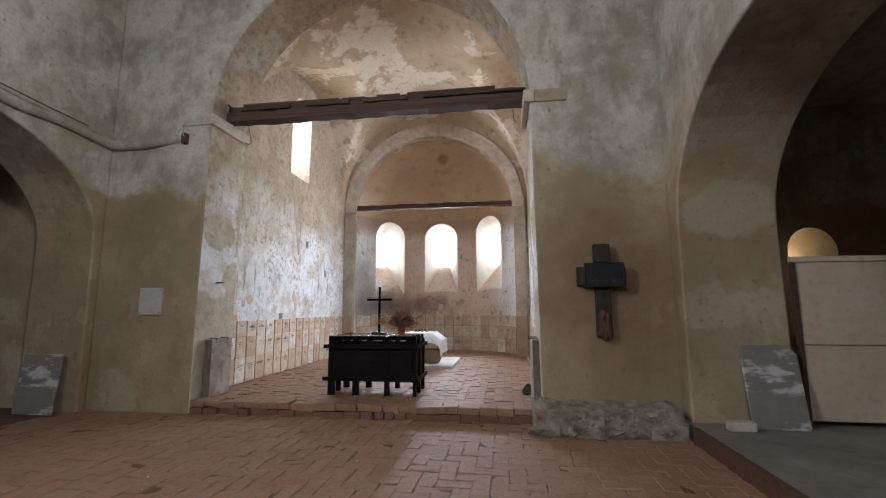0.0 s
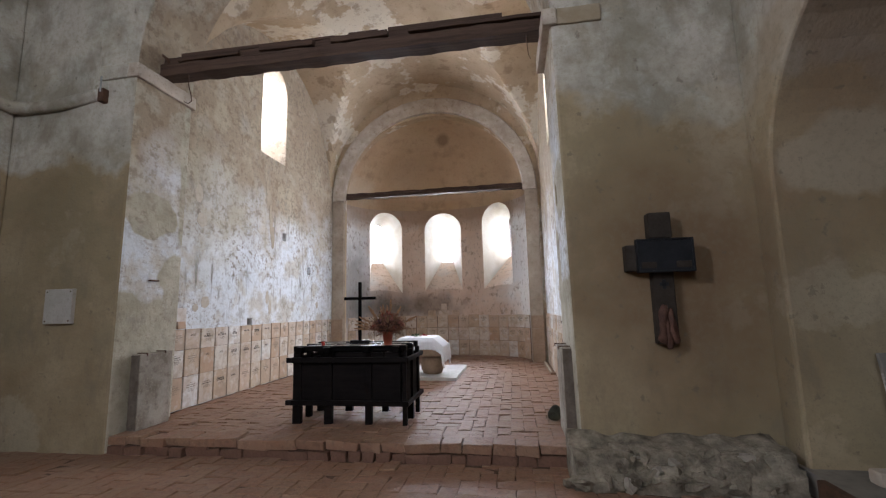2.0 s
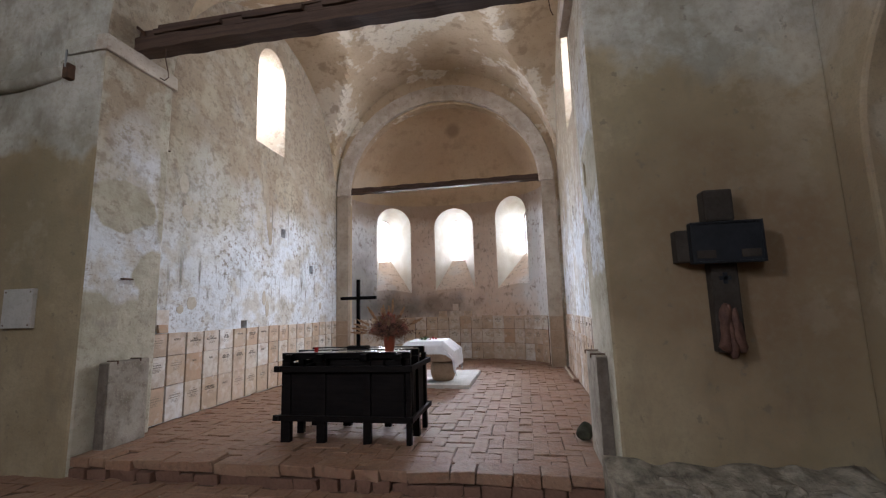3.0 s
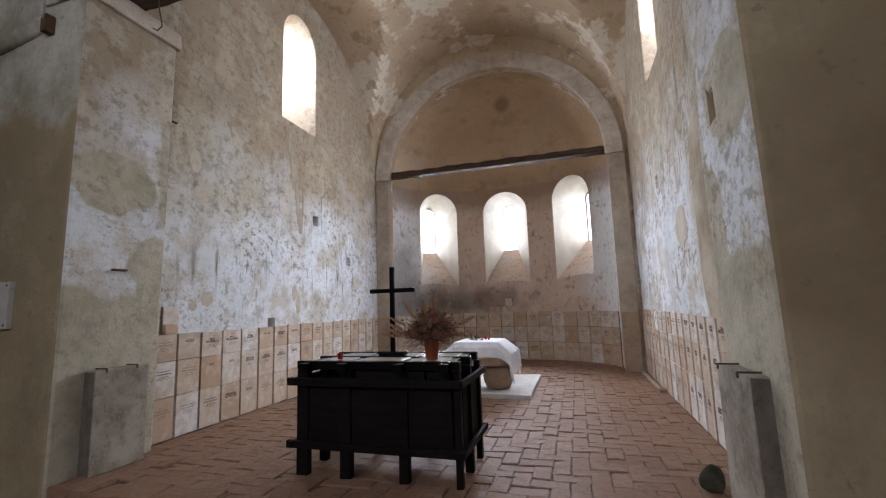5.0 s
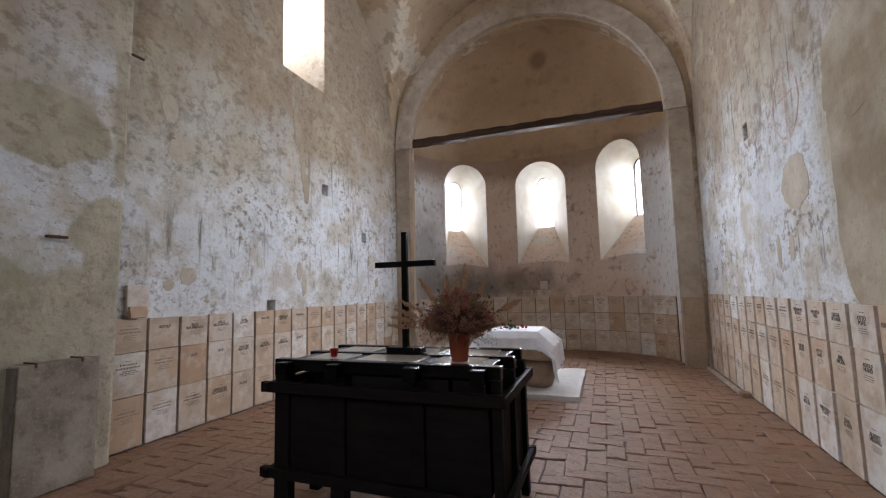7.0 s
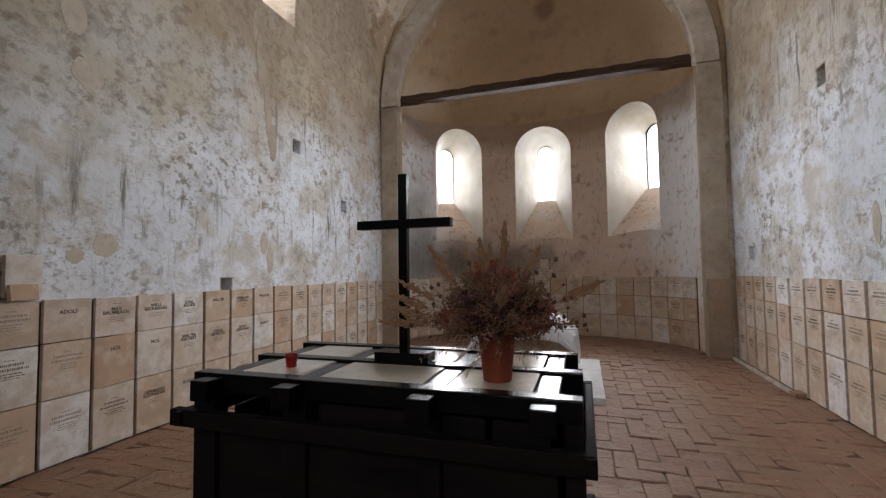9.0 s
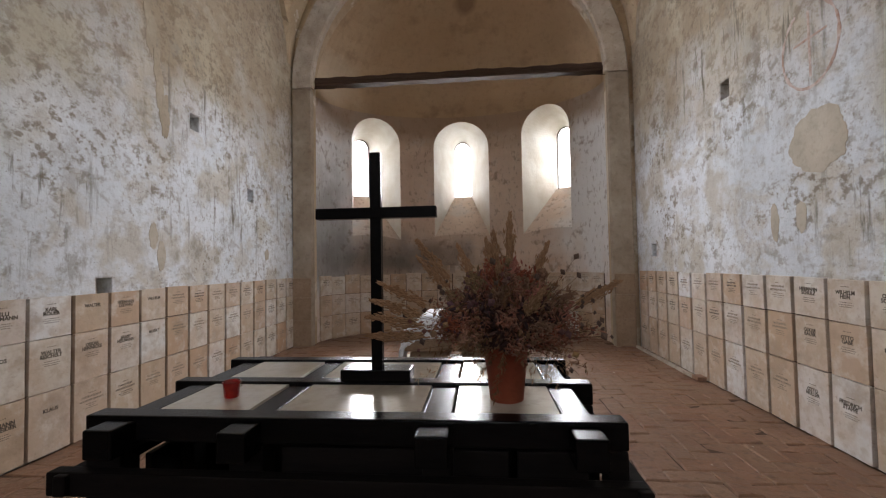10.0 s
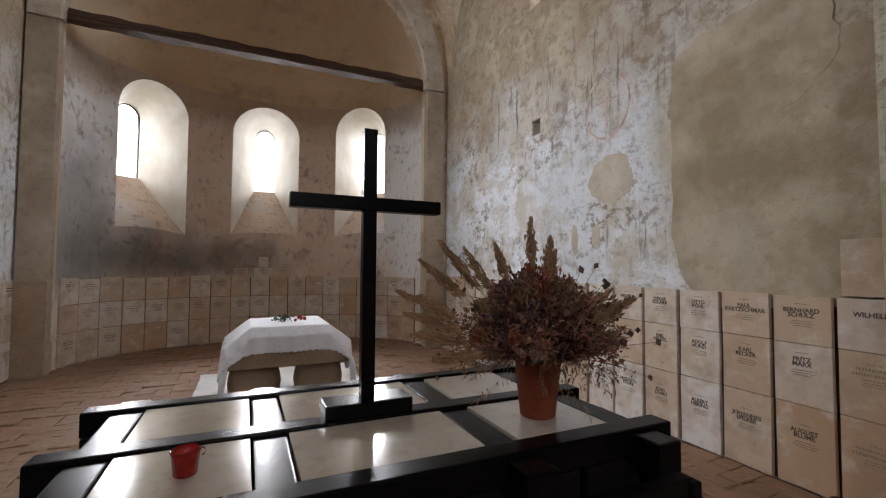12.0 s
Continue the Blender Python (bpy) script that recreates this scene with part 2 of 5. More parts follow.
def conch_plaster():
    m = material("brown_conch_plaster", 0.94)
    c = mixed(m, noise_mask(m, 0.7, 0.3, 0.7), (0.43, 0.30, 0.18), (0.53, 0.39, 0.25))
    c = mixed(m, times(m, noise_mask(m, 3.0, 0.55, 0.70, 9, shift=4.0), 0.45), c, (0.24, 0.16, 0.10))
    c = mixed(m, times(m, noise_mask(m, 14, 0.52, 0.66, 9, shift=14.0), 0.2), c, (0.25, 0.17, 0.10))
    c = mixed(m, times(m, blob_mask(m, (-1.8, 12.65, 5.96), (0.17, 0.2, 0.17), 0.35), 0.6), c, (0.16, 0.10, 0.06))
    c = mixed(m, times(m, blob_mask(m, (-3.9, 12.2, 4.5), (0.5, 0.5, 0.45), 0.4), 0.6), c, (0.60, 0.50, 0.37))
    colour(m, c)
    bumpy(m, (1.2, 0.4, 0.05), (40, 0.4, 0.004))
    return m


def vault_plaster():
    """Ochre vault with pale flaked patches."""
    m = material("ochre_vault_plaster", 0.94)
    c = mixed(m, noise_mask(m, 0.8, 0.35, 0.65), (0.42, 0.315, 0.20), (0.53, 0.415, 0.285))
    c = mixed(m, times(m, noise_mask(m, 0.75, 0.515, 0.54, 10, shift=6.0), 0.85), c, (0.68, 0.61, 0.49))
    c = mixed(m, times(m, noise_mask(m, 2.5, 0.58, 0.64, 8, shift=11.0), 0.6), c, (0.27, 0.19, 0.12))
    c = mixed(m, times(m, noise_mask(m, 6, 0.56, 0.64, 9, shift=17.0), 0.3), c, (0.27, 0.19, 0.12))
    c = mixed(m, times(m, noise_mask(m, 22, 0.58, 0.66, 8, shift=13.0), 0.35), c, (0.22, 0.155, 0.10))
    colour(m, c)
    bumpy(m, (1.2, 0.5, 0.05), (9, 0.5, 0.01), (60, 0.4, 0.004))
    return m


def niche_plaster():
    m = material("white_niche_plaster", 0.92)
    c = mixed(m, noise_mask(m, 2.0, 0.4, 0.7, 8), (0.72, 0.69, 0.62), (0.58, 0.52, 0.42))
    colour(m, c)
    bumpy(m, (3, 0.5, 0.03), (40, 0.4, 0.005))
    return m


def brick_clay(joined=False):
    m = material("worn_brick_clay", 0.62, spec=0.35)
    f = island_of(m) if joined else random_of(m)
    c = palette(m, f, (0.235, 0.118, 0.07), (0.275, 0.142, 0.084), (0.25, 0.128, 0.078), (0.29, 0.16, 0.10), (0.225, 0.112, 0.066), (0.265, 0.145, 0.09))
    c = mixed(m, times(m, noise_mask(m, 2.5, 0.44, 0.62, 8, own=not joined), 0.5), c, (0.30, 0.20, 0.125))
    c = mixed(m, times(m, noise_mask(m, 0.7, 0.5, 0.68, 6, shift=8.0), 0.45), c, (0.20, 0.115, 0.075))
    c = mixed(m, times(m, noise_mask(m, 22, 0.50, 0.64, 9, own=not joined), 0.5), c, (0.12, 0.07, 0.046))
    c = mixed(m, times(m, noise_mask(m, 1.4, 0.42, 0.66, 8, shift=61.0), 0.55), c, (0.25, 0.165, 0.11))
    c = mixed(m, times(m, noise_mask(m, 60, 0.62, 0.72, 6, shift=4.0), 0.5), c, (0.44, 0.33, 0.25))
    colour(m, c)
    bumpy(m, (9, 0.8, 0.016), (40, 0.7, 0.006))
    return m


def tile_clay(brown=0.0):
    """Pale unglazed clay, from bone white to rose, in three clouds of stain; brown: how much apse shade is put into the
    colour.
    """
    m = material("shaded_clay_tile" if brown else "pale_clay_tile", 0.8)
    c = palette(m, random_of(m), (0.54, 0.445, 0.345), (0.49, 0.345, 0.235), (0.65, 0.605, 0.55), (0.51, 0.40, 0.295), (0.45, 0.285, 0.175), (0.60, 0.53, 0.44), (0.73, 0.72, 0.70), (0.50, 0.37, 0.26))
    c = mixed(m, times(m, noise_mask(m, 4.0, 0.46, 0.62, 9, own=True), 0.55), c, (0.50, 0.36, 0.24))
    c = mixed(m, times(m, noise_mask(m, 7.0, 0.52, 0.70, 9, shift=3.0, own=True), 0.6), c, (0.70, 0.66, 0.59))
    c = mixed(m, times(m, noise_mask(m, 3.0, 0.54, 0.64, 9, shift=9.0, own=True), 0.55), c, (0.35, 0.26, 0.18))
    # Apse copy of the same clay: the shade there is mixed in as brown.
    if brown:
        c = mixed(m, times(m, noise_mask(m, 1.3, 0.35, 0.6, 6, shift=29.0), brown), c, (0.40, 0.265, 0.165))
    c = mixed(m, times(m, noise_mask(m, 14, 0.48, 0.62, 9, shift=19.0, own=True), 0.4), c, (0.42, 0.32, 0.22))
    c = mixed(m, times(m, noise_mask(m, 30, 0.60, 0.72, 7, shift=8.0, own=True), 0.55), c, (0.33, 0.24, 0.16))
    colour(m, c)
    bumpy(m, (8, 0.6, 0.010), (60, 0.5, 0.003))
    return m


def simple(name, a, b, scale=6.0, rough=0.8, spec=0.3, bump=0.004, fine=60, metal=0.0, stretch=(1, 1, 1)):
    m = material(name, rough, metal, spec)
    c = mixed(m, noise_mask(m, scale, 0.3, 0.7, 8, stretch), a, b)
    c = mixed(m, times(m, noise_mask(m, scale * 6, 0.5, 0.8, 6, stretch, 5.0), 0.5), c, tuple(0.6 * v for v in a))
    colour(m, c)
    bumpy(m, (scale, 0.4, bump * 3), (fine, 0.4, bump))
    return m


JAMB = chancel_plaster("limewash_over_cement", True)
LIME, NAVE, APSE, CONCH, VAULT, NICHE = chancel_plaster(), nave_plaster(), apse_plaster(), conch_plaster(), vault_plaster(), niche_plaster()
BRICK, BRICKS, TILE, SHADETILE = brick_clay(), brick_clay(True), tile_clay(), tile_clay(0.3)
MORTAR = simple("earthy_mortar", (0.065, 0.04, 0.027), (0.15, 0.092, 0.06), 8, 0.95)
BLACKWOOD = simple("black_stained_wood", (0.003, 0.003, 0.003), (0.007, 0.006, 0.006), 3, 0.24, 0.1, 0.0006, 90, stretch=(1, 6, 6))
DARKWOOD = simple("black_matt_wood", (0.006, 0.005, 0.005), (0.013, 0.010, 0.009), 3, 0.6, 0.06, 0.0015, 90, stretch=(1, 6, 6))
OLDWOOD = simple("old_dark_timber", (0.04, 0.022, 0.014), (0.09, 0.052, 0.034), 3, 0.75, 0.3, 0.006, 40, stretch=(0.3, 8, 8))
STONE = simple("grey_brown_stone", (0.22, 0.19, 0.15), (0.38, 0.34, 0.28), 4, 0.9, 0.3, 0.008, 40)


def weathered_stone():
    m = material("weathered_pale_stone", 0.92)
    c = mixed(m, noise_mask(m, 3.0, 0.35, 0.65, 9), (0.38, 0.31, 0.24), (0.54, 0.475, 0.395))
    c = mixed(m, times(m, noise_mask(m, 9.0, 0.55, 0.65, 9, shift=4.0), 0.6), c, (0.30, 0.23, 0.17))
    c = mixed(m, times(m, noise_mask(m, 40, 0.60, 0.68, 6, shift=7.0), 0.6), c, (0.20, 0.16, 0.12))
    colour(m, c)
    bumpy(m, (6, 0.6, 0.02), (40, 0.5, 0.006))
    return m


SANDSTONE = weathered_stone()
EDGESTONE = simple("shaded_broken_stone", (0.10, 0.08, 0.062), (0.19, 0.155, 0.125), 9, 0.95, 0.2, 0.01, 40)
PILASTER = simple("stained_brown_plaster", (0.28, 0.215, 0.155), (0.46, 0.385, 0.30), 2.2, 0.94, 0.25, 0.008, 30)
DUSTSTONE = material("dusty_beige_grey_stone", 0.92)
dust = mixed(DUSTSTONE, noise_mask(DUSTSTONE, 3.5, 0.36, 0.64, 10), (0.21, 0.175, 0.135), (0.40, 0.355, 0.295))
dust = mixed(DUSTSTONE, times(DUSTSTONE, noise_mask(DUSTSTONE, 9, 0.53, 0.62, 10, shift=5.0), 0.55), dust, (0.16, 0.13, 0.10))
dust = mixed(DUSTSTONE, times(DUSTSTONE, noise_mask(DUSTSTONE, 45, 0.56, 0.68, 8, shift=9.0), 0.5), dust, (0.46, 0.41, 0.34))
colour(DUSTSTONE, dust)
bumpy(DUSTSTONE, (5, 0.5, 0.02), (40, 0.5, 0.006))
MOSSSTONE = simple("mossy_dark_stone", (0.025, 0.026, 0.018), (0.085, 0.08, 0.055), 9, 0.95, 0.2, 0.01, 40)
SLATE = simple("grey_marble_slab", (0.22, 0.22, 0.21), (0.34, 0.34, 0.33), 4, 0.55, 0.4, 0.002, 40)
MARBLE = simple("polished_beige_marble", (0.46, 0.40, 0.32), (0.57, 0.51, 0.43), 5, 0.12, 0.5, 0.0004, 30)
RUBBLE = simple("dark_rubble_stone", (0.085, 0.07, 0.05), (0.36, 0.31, 0.235), 7, 0.95, 0.2, 0.022, 40)
BROWNSTONE = simple("brown_altar_stone", (0.27, 0.19, 0.125), (0.36, 0.26, 0.18), 5, 0.9, 0.2, 0.006, 40)
CONCRETE = simple("dusty_concrete", (0.14, 0.125, 0.105), (0.25, 0.225, 0.19), 2, 0.6, 0.3, 0.004, 50)
CLOTH = simple("white_altar_cloth", (0.72, 0.72, 0.74), (0.80, 0.80, 0.82), 8, 0.85, 0.2, 0.001, 200)
POTCLAY = simple("terracotta", (0.25, 0.052, 0.026), (0.32, 0.08, 0.04), 10, 0.75, 0.3, 0.001, 90)
INK = simple("faded_black_paint", (0.06, 0.05, 0.04), (0.15, 0.12, 0.09), 20, 0.9, 0.2, 0.0005)
FADED = simple("washed_out_grey_paint", (0.22, 0.18, 0.135), (0.32, 0.26, 0.20), 20, 0.9, 0.2, 0.0005)
RUST = simple("rusty_iron", (0.06, 0.035, 0.022), (0.12, 0.06, 0.035), 20, 0.8, 0.3, 0.002)
CEMENT = material("tan_cement_patch", 0.93)
tone = mixed(CEMENT, noise_mask(CEMENT, 1.7, 0.40, 0.60, 10), (0.285, 0.225, 0.15), (0.44, 0.375, 0.28))
tone = mixed(CEMENT, times(CEMENT, noise_mask(CEMENT, 3.5, 0.53, 0.60, 10, shift=6.0), 0.5), tone, (0.30, 0.235, 0.15))
tone = mixed(CEMENT, times(CEMENT, noise_mask(CEMENT, 1.1, 0.54, 0.58, 9, shift=23.0), 0.45), tone, (0.48, 0.42, 0.33))
tone = mixed(CEMENT, times(CEMENT, noise_mask(CEMENT, 40, 0.58, 0.68, 7, shift=9.0), 0.5), tone, (0.26, 0.20, 0.14))
colour(CEMENT, tone)
bumpy(CEMENT, (2.5, 0.6, 0.04), (12, 0.6, 0.012), (60, 0.5, 0.004))
BOARD = simple("beige_fibreboard", (0.42, 0.33, 0.23), (0.50, 0.41, 0.30), 2, 0.7, 0.3, 0.002, 60)

# ---- builders ----


def mesh_object(name, bm, mat, parent=None, label="", smooth=False):
    me = bpy.data.meshes.new(name)
    bm.to_mesh(me)
    bm.free()
    me.materials.append(mat)
    if smooth:
        for p in me.polygons:
            p.use_smooth = True
    ob = new(name, me)
    if parent:
        ob.parent = parent
    return tagged(ob, label)


def part(name, bm, mat, parent, label="", smooth=False):
    return mesh_object(name, bm, mat, parent, label, smooth)


def thing(name, at, label, category, group="", turn=0.0):
    ob = new(name)
    ob.empty_display_size = 0.1
    ob.matrix_world = pose(*at, 0, 0, turn)
    return tagged(ob, label, category, group)


def box(bm, x0, x1, y0, y1, z0, z1, m=None):
    made = bmesh.ops.create_cube(bm, size=1)["verts"]
    for v in made:
        v.co = Vector(((x0 + x1) / 2 + v.co.x * (x1 - x0), (y0 + y1) / 2 + v.co.y * (y1 - y0), (z0 + z1) / 2 + v.co.z * (z1 - z0)))
    if m is not None:
        bmesh.ops.transform(bm, matrix=m, verts=made)
    return made


def boxed(x0, x1, y0, y1, z0, z1, bevel=0.0, m=None):
    bm = bmesh.new()
    box(bm, x0, x1, y0, y1, z0, z1)
    if bevel:
        bmesh.ops.bevel(bm, geom=bm.edges[:], offset=bevel, segments=2, affect="EDGES", profile=0.6)
    if m is not None:
        bmesh.ops.transform(bm, matrix=m, verts=bm.verts[:])
    return bm


def roughen(bm, amount, scale, seed=0.0):
    for v in bm.verts:
        v.co += noise.noise_vector(v.co * scale + Vector((seed, seed, seed))) * amount


def loft(rings, closed=True):
    """A closed solid through rings of equally many points."""
    bm = bmesh.new()
    vs = [[bm.verts.new(p) for p in r] for r in rings]
    n = len(rings[0])
    for a, b in zip(vs, vs[1:]):
        for i in range(n):
            j = (i + 1) % n
            bm.faces.new((a[i], a[j], b[j], b[i]))
    if closed:
        bm.faces.new(vs[0][::-1])
        bm.faces.new(vs[-1])
    bmesh.ops.recalc_face_normals(bm, faces=bm.faces[:])
    return bm


def arch_profile(half, foot, spring, rise, steps=24, batter=0.0):
    """Outline (u, z) of an arched opening."""
    pts = [(-half + batter, foot), (half - batter, foot)]
    for i in range(steps + 1):
        a = math.pi * i / steps
        pts.append((half * math.cos(a), spring + rise * math.sin(a)))
    return pts


def cut(ob, cutters, bevel=0.0):
    """Takes the cutters out of a solid and rounds its edges."""
    for c in cutters:
        b = ob.modifiers.new("cut", "BOOLEAN")
        b.operation, b.solver, b.object = "DIFFERENCE", "EXACT", c
    if bevel:
        w = ob.modifiers.new("edge", "BEVEL")
        w.width, w.segments, w.limit_method, w.angle_limit = bevel, 2, "ANGLE", radians(40)
    dg = bpy.context.evaluated_depsgraph_get()
    dg.update()
    me = bpy.data.meshes.new_from_object(ob.evaluated_get(dg))
    old = ob.data
    ob.modifiers.clear()
    ob.data = me
    bpy.data.meshes.remove(old)
    for c in cutters:
        d = c.data
        bpy.data.objects.remove(c)
        bpy.data.meshes.remove(d)
    return ob


def cutter_y(profile, cx, y0, y1, wide0=1.0, wide1=1.0):
    return mesh_object("cutter", loft([[(cx + u * w, y, z) for u, z in profile] for y, w in ((y0, wide0), (y1, wide1))]), NICHE)


def cutter_x(profile, cy, x0, x1):
    return mesh_object("cutter", loft([[(x, cy + u, z) for u, z in profile] for x in (x0, x1)]), NAVE)


def splay(mid, out, inner, slit, depth, extra=0.5):
    """A funnel-shaped window: an arched opening inside, a narrow slit outside. inner, slit: half width, foot, spring, rise."""
    o = Vector((out[0], out[1], 0)).normalized()
    s = Vector((o.y, -o.x, 0))
    base = Vector((mid[0], mid[1], 0))
    a, b = arch_profile(*inner), arch_profile(*slit)

    def ring(prof, d):
        return [base + o * d + s * u + Vector((0, 0, z)) for u, z in prof]

    def blend(k):
        return [(u0 + (u1 - u0) * k, z0 + (z1 - z0) * k) for (u0, z0), (u1, z1) in zip(a, b)]
    k = -extra / depth
    bm = loft([ring(blend(k), -extra), ring(a, 0), ring(b, depth), ring(b, depth + 0.6)])
    return mesh_object("cutter", bm, NICHE)


def putlog(x, y, z):
    """A small square scaffold hole."""
    return mesh_object("cutter", boxed(x - 0.12, x + 0.12, y - 0.07, y + 0.07, z - 0.08, z + 0.08), NAVE)


# ---- plan ----
FLOOR = 0.16
XN, XS = -4.55, 0.65
WEST, BACK, APSE_Y = 5.6, 6.48, 11.9
AX = -1.98

# ---- large structure ----
ground = mesh_object("ground", boxed(-600, 600, -600, 600, -0.6, -0.45), simple("meadow", (0.06, 0.09, 0.03), (0.10, 0.12, 0.05), 0.3), label="flat grassy ground outside the church")
tagged(ground, kind="structure")

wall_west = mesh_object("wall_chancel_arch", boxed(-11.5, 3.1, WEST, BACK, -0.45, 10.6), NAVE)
opening = mesh_object("cutter", loft([[(-1.96 + u, y, z) for u, z in arch_profile(2.34, -1.0, 4.25, 2.36, 36, -0.06)] for y in (5.0, 7.2)]), NAVE)
cut(wall_west, [opening, mesh_object("cutter", boxed(0.3, 0.56, 6.089, 6.189, 2.497, 2.677), NAVE)], 0.03)
wall_west.data.materials.append(JAMB)
for p in wall_west.data.polygons:
    if abs(p.normal.y) < 0.5 and -4.5 < p.center.x < 0.6 and 0.1 < p.center.z < 6.8:
        p.material_index = len(wall_west.data.materials) - 1
tagged(wall_west, "tan plastered wall with a tall round chancel arch", kind="structure")


def side_wall(name, x0, x1, half, label):
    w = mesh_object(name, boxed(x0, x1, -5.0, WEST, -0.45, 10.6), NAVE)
    prof = arch_profile(half, -0.4, 2.4, 1.47, 28)
    cs = [cutter_x(prof, 3.4, x0 - 1, x1 + 1), cutter_x(prof, -1.9, x0 - 1, x1 + 1)]
    # High opening out of view, added to hold a nave lamp.
    cs.append(cutter_x(arch_profile(0.6, 4.85, 5.8, 0.55), -1.0, x0 - 1, x1 + 1))
    cut(w, cs, 0.03)
    return tagged(w, label, kind="structure")


side_wall("wall_nave_north", -6.95, -5.95, 2.05, "thick plastered nave wall with round arches")
side_wall("wall_nave_south", 2.02, 3.1, 1.92, "thick plastered nave wall with round arches")
west_end = mesh_object("wall_west_end", boxed(-11.5, 8.6, -6.0, -5.0, -0.45, 10.6), NAVE)
# Unseen window, added so that light enters from the west.
cut(west_end, [cutter_y(arch_profile(0.65, 4.2, 5.8, 0.65), -1.9, -7, -4.5)], 0.02)
tagged(west_end, "plain plastered west wall out of view, with an added high round-headed window", kind="structure")
for nm, x0, x1 in (("wall_aisle_north", -12.5, -11.5), ("wall_aisle_south", 8.6, 9.6)):
    w = mesh_object(nm, boxed(x0, x1, -6.0, 9.0, -0.45, 10.6), NAVE)
    tagged(w, "plain plastered outer wall of the aisle", kind="structure")
end_s = mesh_object("wall_aisle_south_end", boxed(3.1, 8.6, 8.0, 9.0, -0.45, 5.3), NAVE)
cut(end_s, [splay((5.1, 8.0), (-0.3, 1), (0.36, 1.5, 2.35, 0.4), (0.13, 2.0, 2.4, 0.15), 0.7)])
tagged(end_s, "plain plastered end wall of the aisle", kind="structure")


infill = mesh_object("wall_aisle_south_side", boxed(2.5, 3.1, BACK, 9.0, -0.45, 5.3), NAVE)
tagged(infill, "plain plastered side wall of the aisle", kind="structure")


def barrel(name, x0, x1, y0, y1, spring, rise, mat, label):
    """A round vault along y, as a thick shell."""
    c, h = (x0 + x1) / 2, (x1 - x0) / 2
    rings = []
    for y in (y0, y1):
        inner = [(c + h * math.cos(math.pi * i / 32), y, spring + rise * math.sin(math.pi * i / 32)) for i in range(33)]
        outer = [(c + (h + 0.3) * math.cos(math.pi * i / 32), y, spring + (rise + 0.3) * math.sin(math.pi * i / 32)) for i in range(32, -1, -1)]
        rings.append(inner + outer)
    return tagged(mesh_object(name, loft(rings), mat, smooth=False), label, kind="structure")


barrel("ceiling_nave", -5.95, 2.02, -5.0, WEST, 6.6, 3.0, NAVE, "high plastered nave vault")
barrel("ceiling_aisle_north", -11.5, -6.95, -5.0, WEST, 4.3, 2.0, NAVE, "dark aisle vault")
barrel("ceiling_aisle_south", 3.1, 8.6, -5.0, 8.0, 4.1, 0.8, NAVE, "dark aisle vault")

wall_n = mesh_object("wall_north", boxed(-5.5, XN, BACK, APSE_Y, -0.45, 8.2), LIME)
cut(wall_n, [splay((XN, 8.95), (-1, 0), (0.44, 4.35, 5.75, 0.5), (0.26, 4.95, 5.85, 0.3), 0.85)] + [putlog(XN, y, z) for y, z in ((9.41, 2.89), (10.49, 2.3), (8.35, 1.24))], 0.012)
tagged(wall_n, "stained whitewashed chancel wall with one high window", kind="structure")
wall_s = mesh_object("wall_south", boxed(XS, 1.6, BACK, APSE_Y, -0.45, 8.2), LIME)
cut(wall_s, [splay((XS, 9.05), (1, 0), (0.46, 4.35, 5.75, 0.5), (0.28, 4.9, 5.85, 0.32), 0.85)] + [putlog(XS, y, z) for y, z in ((9.39, 2.95), (11.15, 1.52))], 0.012)
tagged(wall_s, "stained whitewashed chancel wall with one high window", kind="structure")

arch_wall = mesh_object("wall_apse_arch", boxed(-5.5, 1.6, 11.74, 12.0, -0.45, 8.2), VAULT)
cut(arch_wall, [cutter_y(arch_profile(2.29, -1.0, 4.17, 2.08, 40), AX, 11, 13)], 0.02)
tagged(arch_wall, "narrow plastered wall round the apse arch", kind="structure")


def archivolt():
    rings = []
    for i in range(49):
        a = math.pi * i / 48
        wob = 0.008 * math.sin(i * 2.1)
        rings.append([(AX + r * math.cos(a), y, 4.17 + (r - 0.08 + wob) * math.sin(a)) for r, y in ((2.22, 11.66), (2.245, 11.645), (2.53 + 0.05 * math.sin(a), 11.645), (2.56 + 0.05 * math.sin(a), 11.69), (2.56 + 0.05 * math.sin(a), 11.76), (2.22, 11.76))])
    return tagged(mesh_object("apse_arch_trim", loft(rings), SANDSTONE), "worn pale stone band round the apse arch", kind="structure")


archivolt()
for x0, x1 in ((AX + 2.26, AX + 2.56), (AX - 2.55, AX - 2.25)):
    bm = boxed(x0, x1, 11.67, 11.8, -0.1, 4.17, 0.012)
    tagged(mesh_object("apse_pilaster_trim", bm, PILASTER), "worn plastered stone pilaster beside the apse", kind="structure")


for x0, x1 in ((AX + 2.27, AX + 2.55), (AX - 2.54, AX - 2.26)):
    for z0, z1 in ((0.16, 0.55), (0.555, 0.90), (0.905, 1.2)):
        tagged(mesh_object("pilaster_facing_trim", boxed(x0, x1, 11.645, 11.69, z0, z1, 0.006), BROWNSTONE), "brown stone facing at the foot of the pilaster", kind="structure")


